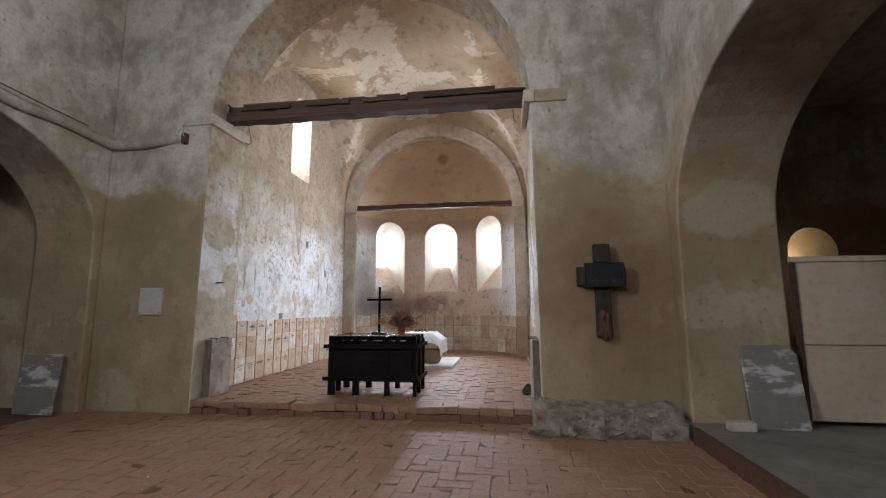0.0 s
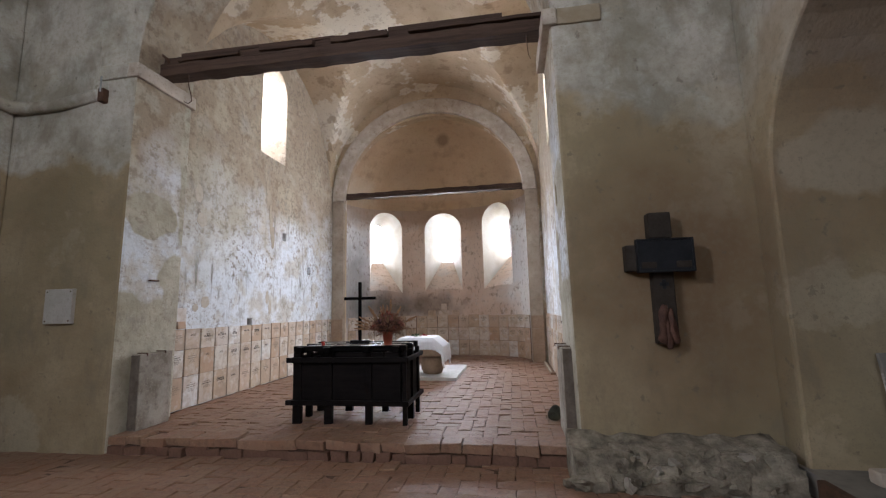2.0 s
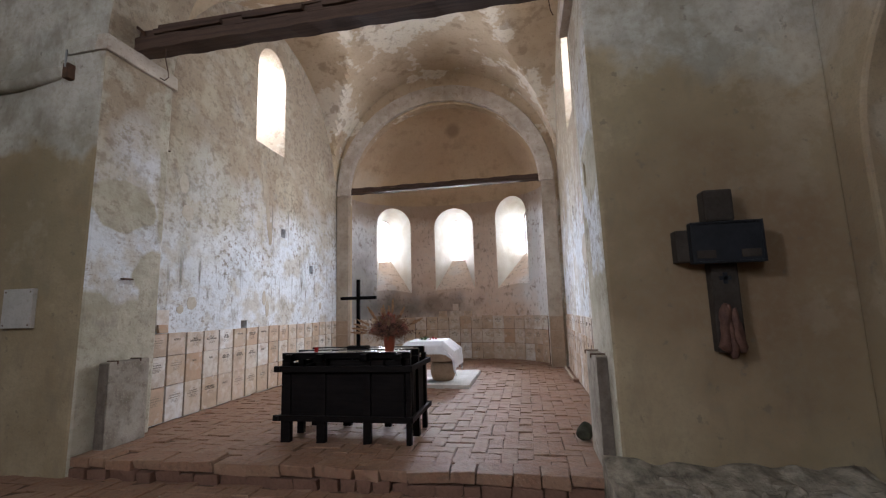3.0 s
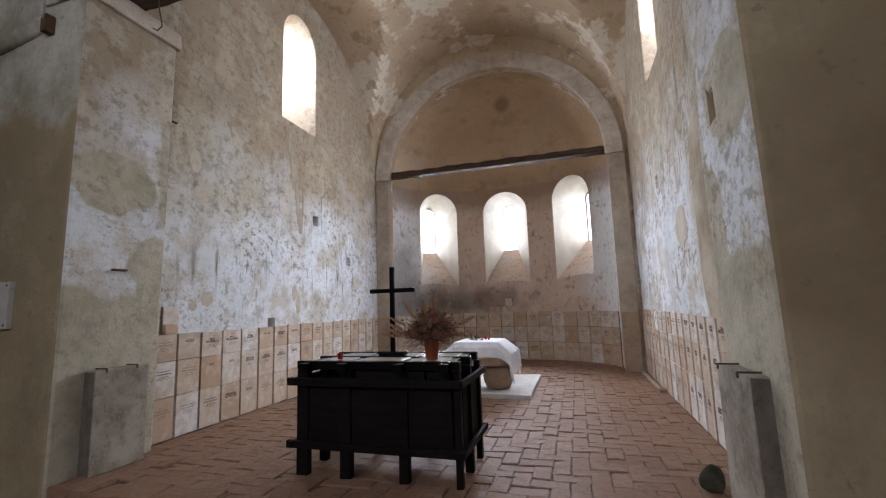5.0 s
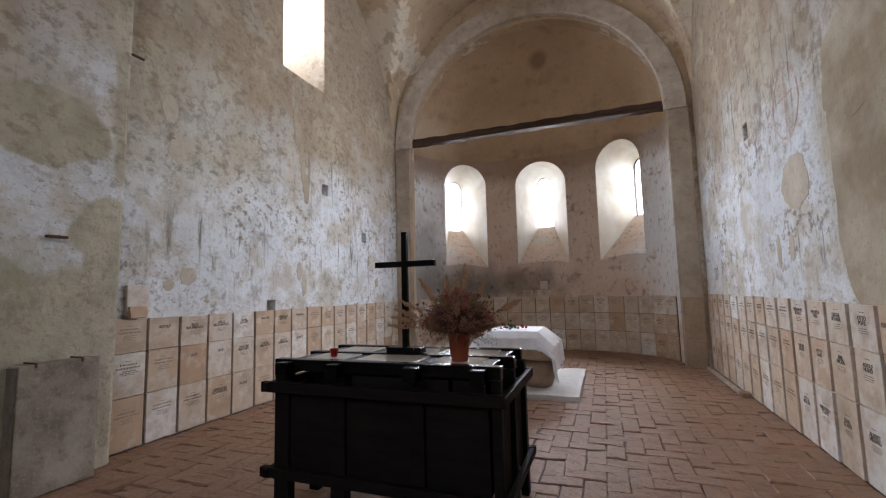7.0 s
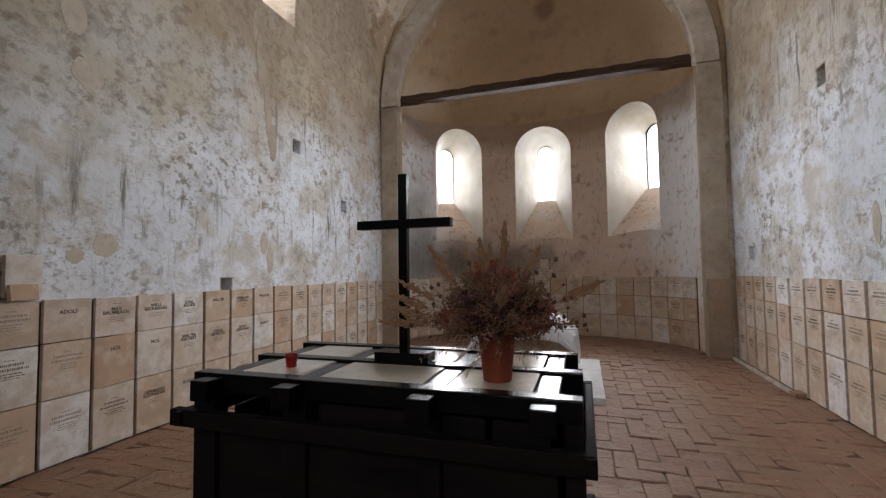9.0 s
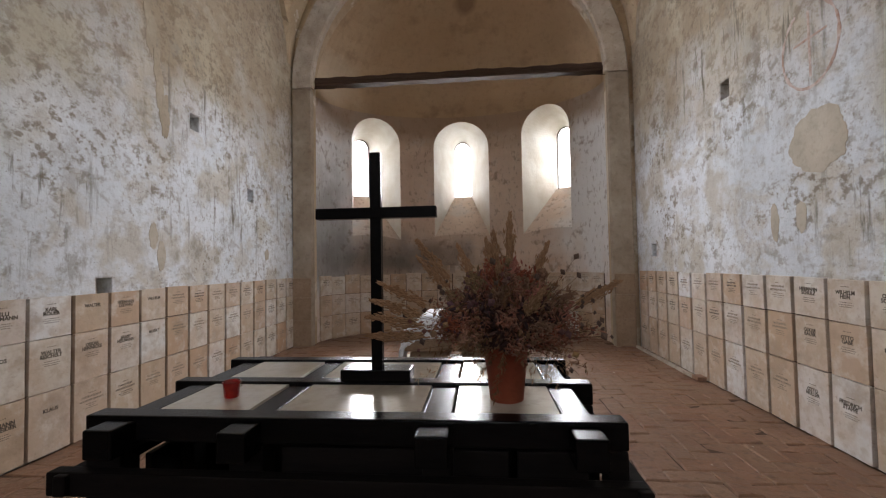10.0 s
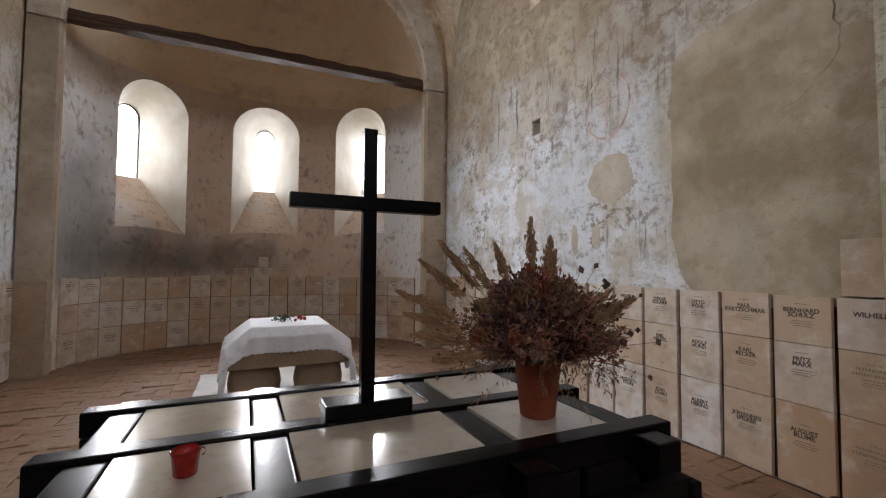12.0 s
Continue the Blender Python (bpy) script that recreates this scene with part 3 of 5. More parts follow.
def apse():
    """The apse wall and its half dome in one thick shell."""
    rings = []
    prof = [(1.0, -0.45), (1.0, 4.17)] + [(math.cos(radians(a)), 4.17 + 2.1 * math.sin(radians(a))) for a in range(8, 89, 8)] + [(0.02, 6.27)]
    n = 40
    for i in range(n + 1):
        a = math.pi * i / n
        inner = [(AX + 2.3 * k * math.cos(a), APSE_Y + 1.45 * k * math.sin(a), z) for k, z in prof]
        outer = [(AX + (3.2 if z < 5 else 2.9) * k * math.cos(a), APSE_Y + 2.35 * k * math.sin(a), z + (0.5 if z > 4.3 else 0)) for k, z in prof[::-1]]
        rings.append(inner + outer)
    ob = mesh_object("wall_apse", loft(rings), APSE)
    ob.data.materials.append(CONCH)
    ob.data.materials.append(NICHE)
    for p in ob.data.polygons:
        if p.center.z > 4.2:
            p.material_index = 1
    cs = [splay((-3.53, 12.96), (-0.56, 0.83), (0.44, 1.92, 3.62, 0.48), (0.175, 2.75, 3.72, 0.2), 0.78),
          splay((-1.97, 13.33), (0, 1), (0.51, 1.92, 3.58, 0.5), (0.18, 2.75, 3.72, 0.2), 0.78),
          splay((-0.43, 12.97), (0.56, 0.83), (0.43, 1.98, 3.72, 0.48), (0.175, 2.8, 3.8, 0.2), 0.78)]
    cut(ob, cs)
    for p in ob.data.polygons:
        if p.normal.z > 0.3 and 1.5 < p.center.z < 3.0:
            p.material_index = 0
    return tagged(ob, "curved rosy plaster apse with three round-headed windows", kind="structure")


apse()


def slit_frame(number, mid, out, foot, spring):
    """A thin dark frame in a window slit."""
    o = Vector((out[0], out[1], 0)).normalized()
    side = Vector((o.y, -o.x, 0))
    t = new("window_%d" % number)
    tagged(t, "narrow round-headed window slit in a thin frame", kind="structure")
    a, b = arch_profile(0.172, foot + 0.004, spring, 0.195), arch_profile(0.160, foot + 0.018, spring, 0.182)
    bm = bmesh.new()
    loops = [[bm.verts.new(Vector((mid[0], mid[1], 0)) + o * d + side * u + Vector((0, 0, z))) for u, z in p] for p, d in ((a, 0.83), (b, 0.83), (b, 0.87), (a, 0.87))]
    n = len(a)
    for p, q in zip(loops, loops[1:] + loops[:1]):
        for i in range(n):
            bm.faces.new((p[i], p[(i + 1) % n], q[(i + 1) % n], q[i]))
    bmesh.ops.recalc_face_normals(bm, faces=bm.faces[:])
    mesh_object("window_frame", bm, OLDWOOD, t)


slit_frame(1, (-3.53, 12.96), (-0.56, 0.83), 2.75, 3.72)
slit_frame(2, (-1.97, 13.33), (0, 1), 2.75, 3.72)
slit_frame(3, (-0.43, 12.97), (0.56, 0.83), 2.8, 3.8)


def chancel_vault():
    """A groin vault: at each point the higher of two crossing barrels."""
    n, x0, x1, y0, y1 = 56, XN - 0.02, XS + 0.02, BACK - 0.02, 11.76
    cx, cy, h = (x0 + x1) / 2, 9.05, (x1 - x0) / 2
    low, high = [], []
    bm = bmesh.new()
    for i in range(n + 1):
        for j in range(n + 1):
            x, y = x0 + (x1 - x0) * i / n, y0 + (y1 - y0) * j / n
            za = 4.4 + 2.65 * math.sqrt(max(0.0, 1 - ((x - cx) / h) ** 2))
            zb = 4.3 + 2.42 * math.sqrt(max(0.0, 1 - ((y - cy) / 2.5) ** 2))
            z = max(za, zb)
            low.append(bm.verts.new((x, y, z)))
            high.append(bm.verts.new((x, y, z + 0.3)))
    w = n + 1
    for i in range(n):
        for j in range(n):
            a, b, c, d = i * w + j, (i + 1) * w + j, (i + 1) * w + j + 1, i * w + j + 1
            bm.faces.new((low[a], low[d], low[c], low[b]))
            bm.faces.new((high[a], high[b], high[c], high[d]))
    for k in range(n):
        for a, b in ((k, k + 1), (n * w + k, n * w + k + 1), (k * w, (k + 1) * w), (k * w + n, (k + 1) * w + n)):
            bm.faces.new((low[a], low[b], high[b], high[a]))
    bmesh.ops.recalc_face_normals(bm, faces=bm.faces[:])
    return tagged(mesh_object("ceiling_chancel", bm, VAULT), "ochre groin vault with flaking pale patches", kind="structure")


chancel_vault()
floor_nave = tagged(mesh_object("floor_nave", boxed(-11.5, 1.99, -5.0, 5.70, -0.45, -0.012), MORTAR), "worn red brick nave floor", kind="structure")
floor_chancel = tagged(mesh_object("floor_chancel", boxed(-4.7, 0.8, 5.67, 13.6, -0.45, FLOOR - 0.012), MORTAR), "worn red brick chancel floor, one step up", kind="structure")
floor_aisle = tagged(mesh_object("floor_aisle", boxed(1.99, 8.6, -5.0, 8.0, -0.45, 0.155, 0.01), CONCRETE), "dusty grey concrete aisle floor", kind="structure")
tagged(mesh_object("floor_edge_trim", boxed(1.93, 1.987, -5.0, 5.1, -0.3, 0.16, 0.008), RUST), "dark rusty edging strip along the concrete floor", kind="structure")


def backdrop(at, aim, w, h, power=2.2):
    """Bright hazy sky outside a window."""
    m = material("white_sky")
    b = m.node_tree.nodes["Principled BSDF"]
    b.inputs["Base Color"].default_value = (0.8, 0.8, 0.8, 1)
    b.inputs["Emission Color"].default_value, b.inputs["Emission Strength"].default_value = (0.95, 0.98, 1.0, 1), power
    ob = mesh_object("backdrop", boxed(-w / 2, w / 2, -h / 2, h / 2, -0.02, 0.0), m)
    ob.matrix_world = look(at, aim)
    return tagged(ob, "bright hazy white sky outside the window", kind="structure")


backdrop((-1.97, 17.0, 3.6), (-1.97, 13.0, 3.2), 5, 4)
backdrop((-5.9, 16.2, 3.6), (-3.5, 12.9, 3.2), 4, 4)
backdrop((2.0, 16.2, 3.6), (-0.4, 12.9, 3.2), 4, 4)
backdrop((-8.0, 9.0, 6.6), (-4.5, 9.0, 5.2), 4, 4)
backdrop((3.6, 9.3, 7.2), (0.7, 9.05, 5.6), 3.4, 3)
backdrop((-1.9, -8.5, 6.2), (-1.9, -5.0, 5.4), 4, 4)
backdrop((4.5, 10.8, 2.6), (5.1, 8.0, 2.3), 2.5, 2)

# ---- things ----


def tie_beam(at, length, deep, high, label):
    t = thing("tie_beam", at, label, "beam", "tie beams")
    bm = bmesh.new()
    rings = []
    n = 40
    for i in range(n + 1):
        x = length * i / n
        w = 0.008 * math.sin(i * 1.7) + 0.006 * math.sin(i * 0.6)
        rings.append([(x, -deep / 2 + w, 0), (x, deep / 2, w), (x, deep / 2 - 0.02, high + w), (x, -deep / 2 + 0.05, high - 0.01 + w), (x, -deep / 2 + 0.045, high * 0.62), (x, -deep / 2, high * 0.55 + w)])
    bm.free()
    part("timber", loft(rings), OLDWOOD, t)
    return t


beam = tie_beam((-4.36, 6.0, 4.335), 4.74, 0.2, 0.26, "dark weathered timber tie beam across the chancel arch")
for x0, x1, z0, z1, deep in ((0.30, 1.13, 0.165, 0.225, 0.022), (1.40, 2.08, 0.165, 0.235, 0.026), (2.30, 2.98, 0.165, 0.235, 0.026), (3.22, 4.70, 0.175, 0.215, 0.02), (0.0, 4.72, 0.118, 0.135, 0.016)):
    bm = boxed(x0, x1, -0.085 - deep, -0.04, z0, z1, 0.006)
    bmesh.ops.subdivide_edges(bm, edges=[e for e in bm.edges if e.calc_length() > 0.4], cuts=14, use_grid_fill=True)
    roughen(bm, 0.009, 7, x0)
    part("moulding", bm, OLDWOOD, beam)
for x0, x1, h in ((0.32, 1.9, 0.03), (1.95, 2.32, 0.018), (2.5, 2.86, 0.03), (2.98, 4.28, 0.035)):
    bm = boxed(x0, x1, -0.06, 0.06, 0.245, 0.258 + h, 0.006)
    roughen(bm, 0.012, 5, x0)
    part("top_lath", bm, OLDWOOD, beam)
apse_beam = tie_beam((-4.33, 11.83, 4.235), 4.72, 0.16, 0.15, "dark timber tie beam across the apse arch")
part("moulding", boxed(0.0, 4.72, -0.094, -0.04, 0.045, 0.062, 0.005), OLDWOOD, apse_beam)


def altar():
    t = thing("wooden_altar", (-1.955, 6.60, FLOOR), "black-stained timber altar table with inset marble panels", "altar")
    xl, xr = -0.67, 0.662
    cross = ((-0.605, -0.532), (-0.275, -0.205), (0.182, 0.256), (0.528, 0.598))
    rows = ((-0.345, -0.285), (-0.025, 0.033), (0.288, 0.345))
    for k, (y0, y1) in enumerate(rows):
        part("top_beam", boxed(xl, xr - (0.02 if k == 2 else 0), y0, y1, 0.792, 0.855, 0.005), BLACKWOOD, t)
    for x0, x1 in cross:
        part("cross_beam", boxed(x0, x1, -0.42, 0.398, 0.776, 0.846, 0.005), BLACKWOOD, t)
    for (_, x0), (x1, _) in zip(cross, cross[1:]):
        for (_, y0), (y1, _) in zip(rows, rows[1:]):
            part("marble_panel", boxed(x0 + 0.005, x1 - 0.005, y0 + 0.005, y1 - 0.005, 0.80, 0.849, 0.002), MARBLE, t, "polished beige marble panel")
    posts = ((-0.668, -0.57), (-0.29, -0.20), (0.188, 0.262), (0.612, 0.66))
    for s, y in ((-1, -0.315), (1, 0.316)):
        for x0, x1 in posts:
            part("post", boxed(x0, x1, y - 0.03, y + 0.03, 0.0, 0.79, 0.005), DARKWOOD, t)
        for z0, z1 in ((0.208, 0.262), (0.672, 0.73)):
            part("rail", boxed(-0.735, 0.69, min(y + s * 0.032, y + s * 0.07), max(y + s * 0.032, y + s * 0.07), z0, z1, 0.005), DARKWOOD, t)
        for x0, x1 in ((-0.568, -0.292), (-0.198, 0.186), (0.264, 0.592)):
            part("front_panel", boxed(x0, x1, y - 0.012, y + 0.008, 0.215, 0.70, 0.003), DARKWOOD, t)
        if s < 0:
            for x0, x1 in ((-0.165, 0.392), (0.412, 0.575)):
                part("front_board", boxed(x0, x1, y - 0.010, y + 0.010, 0.703, 0.778, 0.003), DARKWOOD, t)
    for s, x0, x1 in ((-1, -0.668, -0.60), (1, 0.592, 0.66)):
        part("post", boxed(x0, x1, -0.03, 0.032, 0.0, 0.79, 0.005), DARKWOOD, t)
        xa = x0 - 0.034 if s < 0 else x1 + 0.002
        for z0, z1 in ((0.212, 0.258), (0.678, 0.728)):
            part("rail", boxed(xa, xa + 0.032, -0.40, 0.405, z0, z1, 0.005), DARKWOOD, t)
        for y0, y1 in ((-0.18, -0.045), (0.046, 0.272)):
            part("side_panel", boxed(x0 + 0.024, x0 + 0.044, y0, y1, 0.215, 0.69, 0.003), DARKWOOD, t)
    part("floor_board", boxed(-0.56, 0.58, -0.28, 0.28, 0.22, 0.24, 0.003), DARKWOOD, t)
    return t


altar()


def standing_cross():
    t = thing("standing_cross", (-1.960, 6.625, FLOOR + 0.855), "plain black wooden cross standing on the altar", "cross")
    part("foot", boxed(-0.112, 0.112, -0.045, 0.045, 0.0, 0.036, 0.004), BLACKWOOD, t)
    part("upright", boxed(-0.018, 0.018, -0.015, 0.015, 0.036, 0.738, 0.003), BLACKWOOD, t)
    part("crossbar", boxed(-0.2, 0.2, -0.019, 0.019, 0.52, 0.556, 0.003), BLACKWOOD, t)
    return t


standing_cross()


def turned(profile, steps=28):
    """A solid of revolution from (radius, z)."""
    return loft([[(r * math.cos(2 * math.pi * i / steps), r * math.sin(2 * math.pi * i / steps), z) for i in range(steps)] for r, z in profile])


def flower_pot():
    t = thing("flower_pot", (-1.556, 6.44, FLOOR + 0.849), "tapered terracotta pot with a dry bouquet, standing on the altar", "pot")
    part("pot", turned([(0.042, 0), (0.045, 0.002), (0.062, 0.155), (0.066, 0.157), (0.067, 0.18), (0.06, 0.18), (0.056, 0.16), (0.045, 0.155), (0.01, 0.155)]), POTCLAY, t, "tapered terracotta pot", True)
    return t


flower_pot()


class Mesh:
    """Collects loose faces for one mesh."""

    def __init__(self):
        self.v, self.f = [], []

    def add(self, verts, faces):
        n = len(self.v)
        self.v += [tuple(p) for p in verts]
        self.f += [tuple(n + i for i in f) for f in faces]

    def bud(self, at, r, long=1.0, axis=Vector((0, 0, 1))):
        q = axis.to_track_quat("Z", "Y").to_matrix()
        self.add([at + q @ Vector(p) for p in ((r, 0, 0), (0, r, 0), (-r, 0, 0), (0, -r, 0), (0, 0, r * long), (0, 0, -r * long))],
                 [(0, 1, 4), (1, 2, 4), (2, 3, 4), (3, 0, 4), (1, 0, 5), (2, 1, 5), (3, 2, 5), (0, 3, 5)])

    def stem(self, pts, r0, r1):
        rings = []
        for i, p in enumerate(pts):
            d = (pts[min(i + 1, len(pts) - 1)] - pts[max(i - 1, 0)]).normalized()
            q = d.to_track_quat("Z", "Y").to_matrix()
            r = r0 + (r1 - r0) * i / (len(pts) - 1)
            rings.append([p + q @ Vector((r * math.cos(a), r * math.sin(a), 0)) for a in (0, 2.094, 4.189)])
        n = len(pts)
        self.add([p for r in rings for p in r], [(3 * i + k, 3 * i + (k + 1) % 3, 3 * i + 3 + (k + 1) % 3, 3 * i + 3 + k) for i in range(n - 1) for k in range(3)])

    def leaf(self, at, d, side, long, wide):
        self.add([at, at + d * long * 0.5 + side * wide, at + d * long, at + d * long * 0.5 - side * wide], [(0, 1, 2, 3)])

    def build(self, name, mat, parent, label=""):
        me = bpy.data.meshes.new(name)
        me.from_pydata(self.v, [], self.f)
        me.materials.append(mat)
        ob = new(name, me)
        ob.parent = parent
        return tagged(ob, label)


def varied(name, *stops):
    m = material(name, 0.9)
    colour(m, mixed(m, times(m, noise_mask(m, 30, 0.4, 0.7), 0.4), palette(m, island_of(m), *stops), tuple(0.5 * v for v in stops[0])))
    return m


def bouquet():
    t = thing("dried_bouquet", (-1.556, 6.44, FLOOR + 1.0), "wide bouquet of brown and rust dried flowers and grasses", "flowers")
    rng = random.Random(5)
    stems, sprays, heads, pods, heart, foliage = Mesh(), Mesh(), Mesh(), Mesh(), Mesh(), Mesh()
    straw = varied("straw_plume", (0.30, 0.17, 0.09), (0.42, 0.26, 0.15))

    def curve(az, tilt, length, droop):
        h = Vector((math.cos(az), math.sin(az), 0))
        return [h * (0.025 + math.sin(tilt) * length * s) + Vector((0, 0, math.cos(tilt) * length * s - droop * s * s)) for s in (0, 0.25, 0.5, 0.75, 1.0)]

    for i in range(330):
        az, tilt = rng.uniform(0, 6.283), radians(rng.uniform(8, 94) * rng.uniform(0.8, 1.0))
        pts = curve(az, tilt, rng.uniform(0.10, 0.235) * (1.0 if tilt > 0.7 else 0.95), rng.uniform(0.0, 0.03))
        stems.stem(pts, 0.0012, 0.0006)
        tip = pts[-1]
        kind = rng.random()
        for j in range(46 if kind < 0.65 else 34):
            s = rng.uniform(0.35, 1.0)
            k = min(int(s * 4), 3)
            p = pts[k].lerp(pts[k + 1], s * 4 - k) + Vector([rng.gauss(0, 0.010) for _ in range(3)])
            if kind < 0.65:
                sprays.bud(p, rng.uniform(0.0014, 0.0030), rng.uniform(2.0, 5.0), Vector([rng.gauss(0, 1) for _ in range(3)]).normalized())
            else:
                d = (tip - pts[2]).normalized() + Vector([rng.gauss(0, 0.7) for _ in range(3)])
                foliage.leaf(p, d.normalized(), d.cross(Vector((0.3, 0.2, 1))).normalized(), rng.uniform(0.012, 0.03), rng.uniform(0.0015, 0.004))
        if kind > 0.82:
            for j in range(rng.randint(1, 3)):
                heads.bud(tip + Vector([rng.gauss(0, 0.014) for _ in range(3)]), rng.uniform(0.006, 0.012), rng.uniform(0.7, 1.2), Vector((rng.gauss(0, 1), rng.gauss(0, 1), 1)).normalized())
    masses = {k: Mesh() for k in ("pink", "plum", "rust", "olive", "brown")}
    for i in range(64):
        kind = rng.choice(("pink", "pink", "plum", "rust", "rust", "brown", "brown", "olive"))
        az, tilt = rng.uniform(0, 6.283), radians(rng.uniform(0, 92))
        d = Vector((math.sin(tilt) * math.cos(az), math.sin(tilt) * math.sin(az), math.cos(tilt)))
        core = Vector((d.x * 0.15, d.y * 0.15, 0.05 + d.z * 0.13)) * rng.uniform(0.7, 1.08)
        long, wide = rng.uniform(0.05, 0.10), rng.uniform(0.014, 0.026)
        round_head = kind in ("plum", "brown") and rng.random() < 0.6
        for j in range(130):
            s = rng.random()
            p = core + d * long * (s - 0.4) + Vector([rng.gauss(0, wide * (1.05 - 0.75 * s)) for _ in range(3)])
            if round_head:
                masses[kind].bud(p, rng.uniform(0.0045, 0.0095), rng.uniform(0.8, 1.3), d)
            else:
                masses[kind].bud(p, rng.uniform(0.0018, 0.0040), rng.uniform(2.0, 4.5), (d + Vector([rng.gauss(0, 0.6) for _ in range(3)])).normalized())
    # Filling of the bouquet; its near-black colours paint the shade between the blossoms.
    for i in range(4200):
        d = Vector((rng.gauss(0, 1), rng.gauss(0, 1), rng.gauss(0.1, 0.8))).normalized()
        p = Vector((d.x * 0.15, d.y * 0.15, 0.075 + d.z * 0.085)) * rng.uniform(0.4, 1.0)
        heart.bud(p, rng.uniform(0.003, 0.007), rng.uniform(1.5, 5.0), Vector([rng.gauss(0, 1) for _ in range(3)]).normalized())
    for i in range(26):
        az = rng.uniform(0, 6.283)
        pts = curve(az, radians(rng.uniform(88, 112)), rng.uniform(0.16, 0.25), rng.uniform(-0.01, 0.03))
        for j in range(60):
            s = rng.uniform(0.3, 1.0)
            k = min(int(s * 4), 3)
            p = pts[k].lerp(pts[k + 1], s * 4 - k)
            d = ((pts[4] - pts[2]).normalized() + Vector([rng.gauss(0, 0.8) for _ in range(3)])).normalized()
            foliage.leaf(p, d, d.cross(Vector((0.3, 0.2, 1))).normalized(), rng.uniform(0.012, 0.026), 0.0016)
    tones = {"pink": ((0.34, 0.125, 0.095), (0.45, 0.20, 0.15), (0.26, 0.09, 0.07)), "plum": ((0.13, 0.065, 0.075), (0.19, 0.09, 0.09), (0.10, 0.06, 0.07)),
             "rust": ((0.26, 0.07, 0.038), (0.35, 0.105, 0.055), (0.18, 0.055, 0.036)), "olive": ((0.21, 0.14, 0.07), (0.28, 0.19, 0.10), (0.16, 0.11, 0.06)), "brown": ((0.20, 0.11, 0.07), (0.28, 0.16, 0.10), (0.15, 0.08, 0.055))}
    for k, mass in masses.items():
        tagged(mass.build("blossom_mass", varied(k + "_blossom", *tones[k]), t, "dried %s blossom tufts" % k), kind="stuff")
    for az, tilt, length in ((2.6, 46, 0.40), (2.9, 36, 0.40), (3.3, 72, 0.37), (2.3, 30, 0.36), (0.2, 58, 0.37), (1.2, 6, 0.40), (1.9, 20, 0.35), (3.5, 78, 0.36), (0.6, 24, 0.34), (5.0, 50, 0.30), (3.0, 60, 0.40), (4.4, 12, 0.34), (3.2, 66, 0.38)):
        pts = curve(az, radians(tilt), length, 0.03)
        plume = Mesh()
        plume.stem(pts, 0.0012, 0.0006)
        for j in range(240):
            s = rng.uniform(0.6, 1.0)
            k = min(int(s * 4), 3)
            w = 0.014 * (1 - abs(s - 0.75) * 3.2)
            p = pts[k].lerp(pts[k + 1], s * 4 - k) + Vector([rng.gauss(0, max(w, 0.002) * 0.6) for _ in range(3)])
            d = (pts[4] - pts[3]).normalized()
            plume.bud(p, 0.0026, 3.6, (d + Vector([rng.gauss(0, 0.25) for _ in range(3)])).normalized())
        plume.build("grass_plume", straw, t, "straw-coloured grass plume")
    for j in range(34):
        az = rng.choice((rng.uniform(-0.7, 0.6), rng.uniform(0, 6.283)))
        pts = curve(az, radians(rng.uniform(35, 88)), rng.uniform(0.22, 0.30), rng.uniform(-0.03, 0.06))
        stems.stem(pts, 0.0009, 0.0006)
        pods.bud(pts[-1], rng.uniform(0.005, 0.009), 1.3, Vector((rng.gauss(0, 0.4), rng.gauss(0, 0.4), 1)).normalized())
    for ob in (stems.build("stem_mass", varied("dry_stem", (0.10, 0.055, 0.03), (0.16, 0.09, 0.05)), t, "thin brown dry stems"),
               sprays.build("spray_mass", varied("rust_spray", (0.21, 0.08, 0.05), (0.29, 0.115, 0.075), (0.38, 0.20, 0.135), (0.16, 0.07, 0.06)), t, "rust-brown feathery sprays"),
               heads.build("flower_mass", varied("dark_flower_head", (0.14, 0.07, 0.07), (0.24, 0.11, 0.09), (0.32, 0.20, 0.09), (0.16, 0.08, 0.11)), t, "dark dried flower heads"),
               pods.build("pod_mass", varied("seed_pod", (0.09, 0.06, 0.05), (0.15, 0.10, 0.075)), t, "small round seed pods"),
               heart.build("blossom_mass", varied("rust_blossom", (0.055, 0.028, 0.024), (0.10, 0.045, 0.032), (0.05, 0.03, 0.035)), t, "dense dried blossoms, coloured dark for the shade inside the bouquet"),
               foliage.build("foliage", varied("dry_foliage", (0.13, 0.085, 0.04), (0.22, 0.11, 0.06), (0.27, 0.14, 0.07)), t, "curled brown leaves")):
        tagged(ob, kind="stuff")


bouquet()

REDGLASS = material("red_glass", 0.12, spec=0.5)
colour(REDGLASS, mixed(REDGLASS, noise_mask(REDGLASS, 60, 0.4, 0.7), (0.42, 0.012, 0.012), (0.55, 0.03, 0.02)))
REDGLASS.node_tree.nodes["Principled BSDF"].inputs["Transmission Weight"].default_value = 0.5


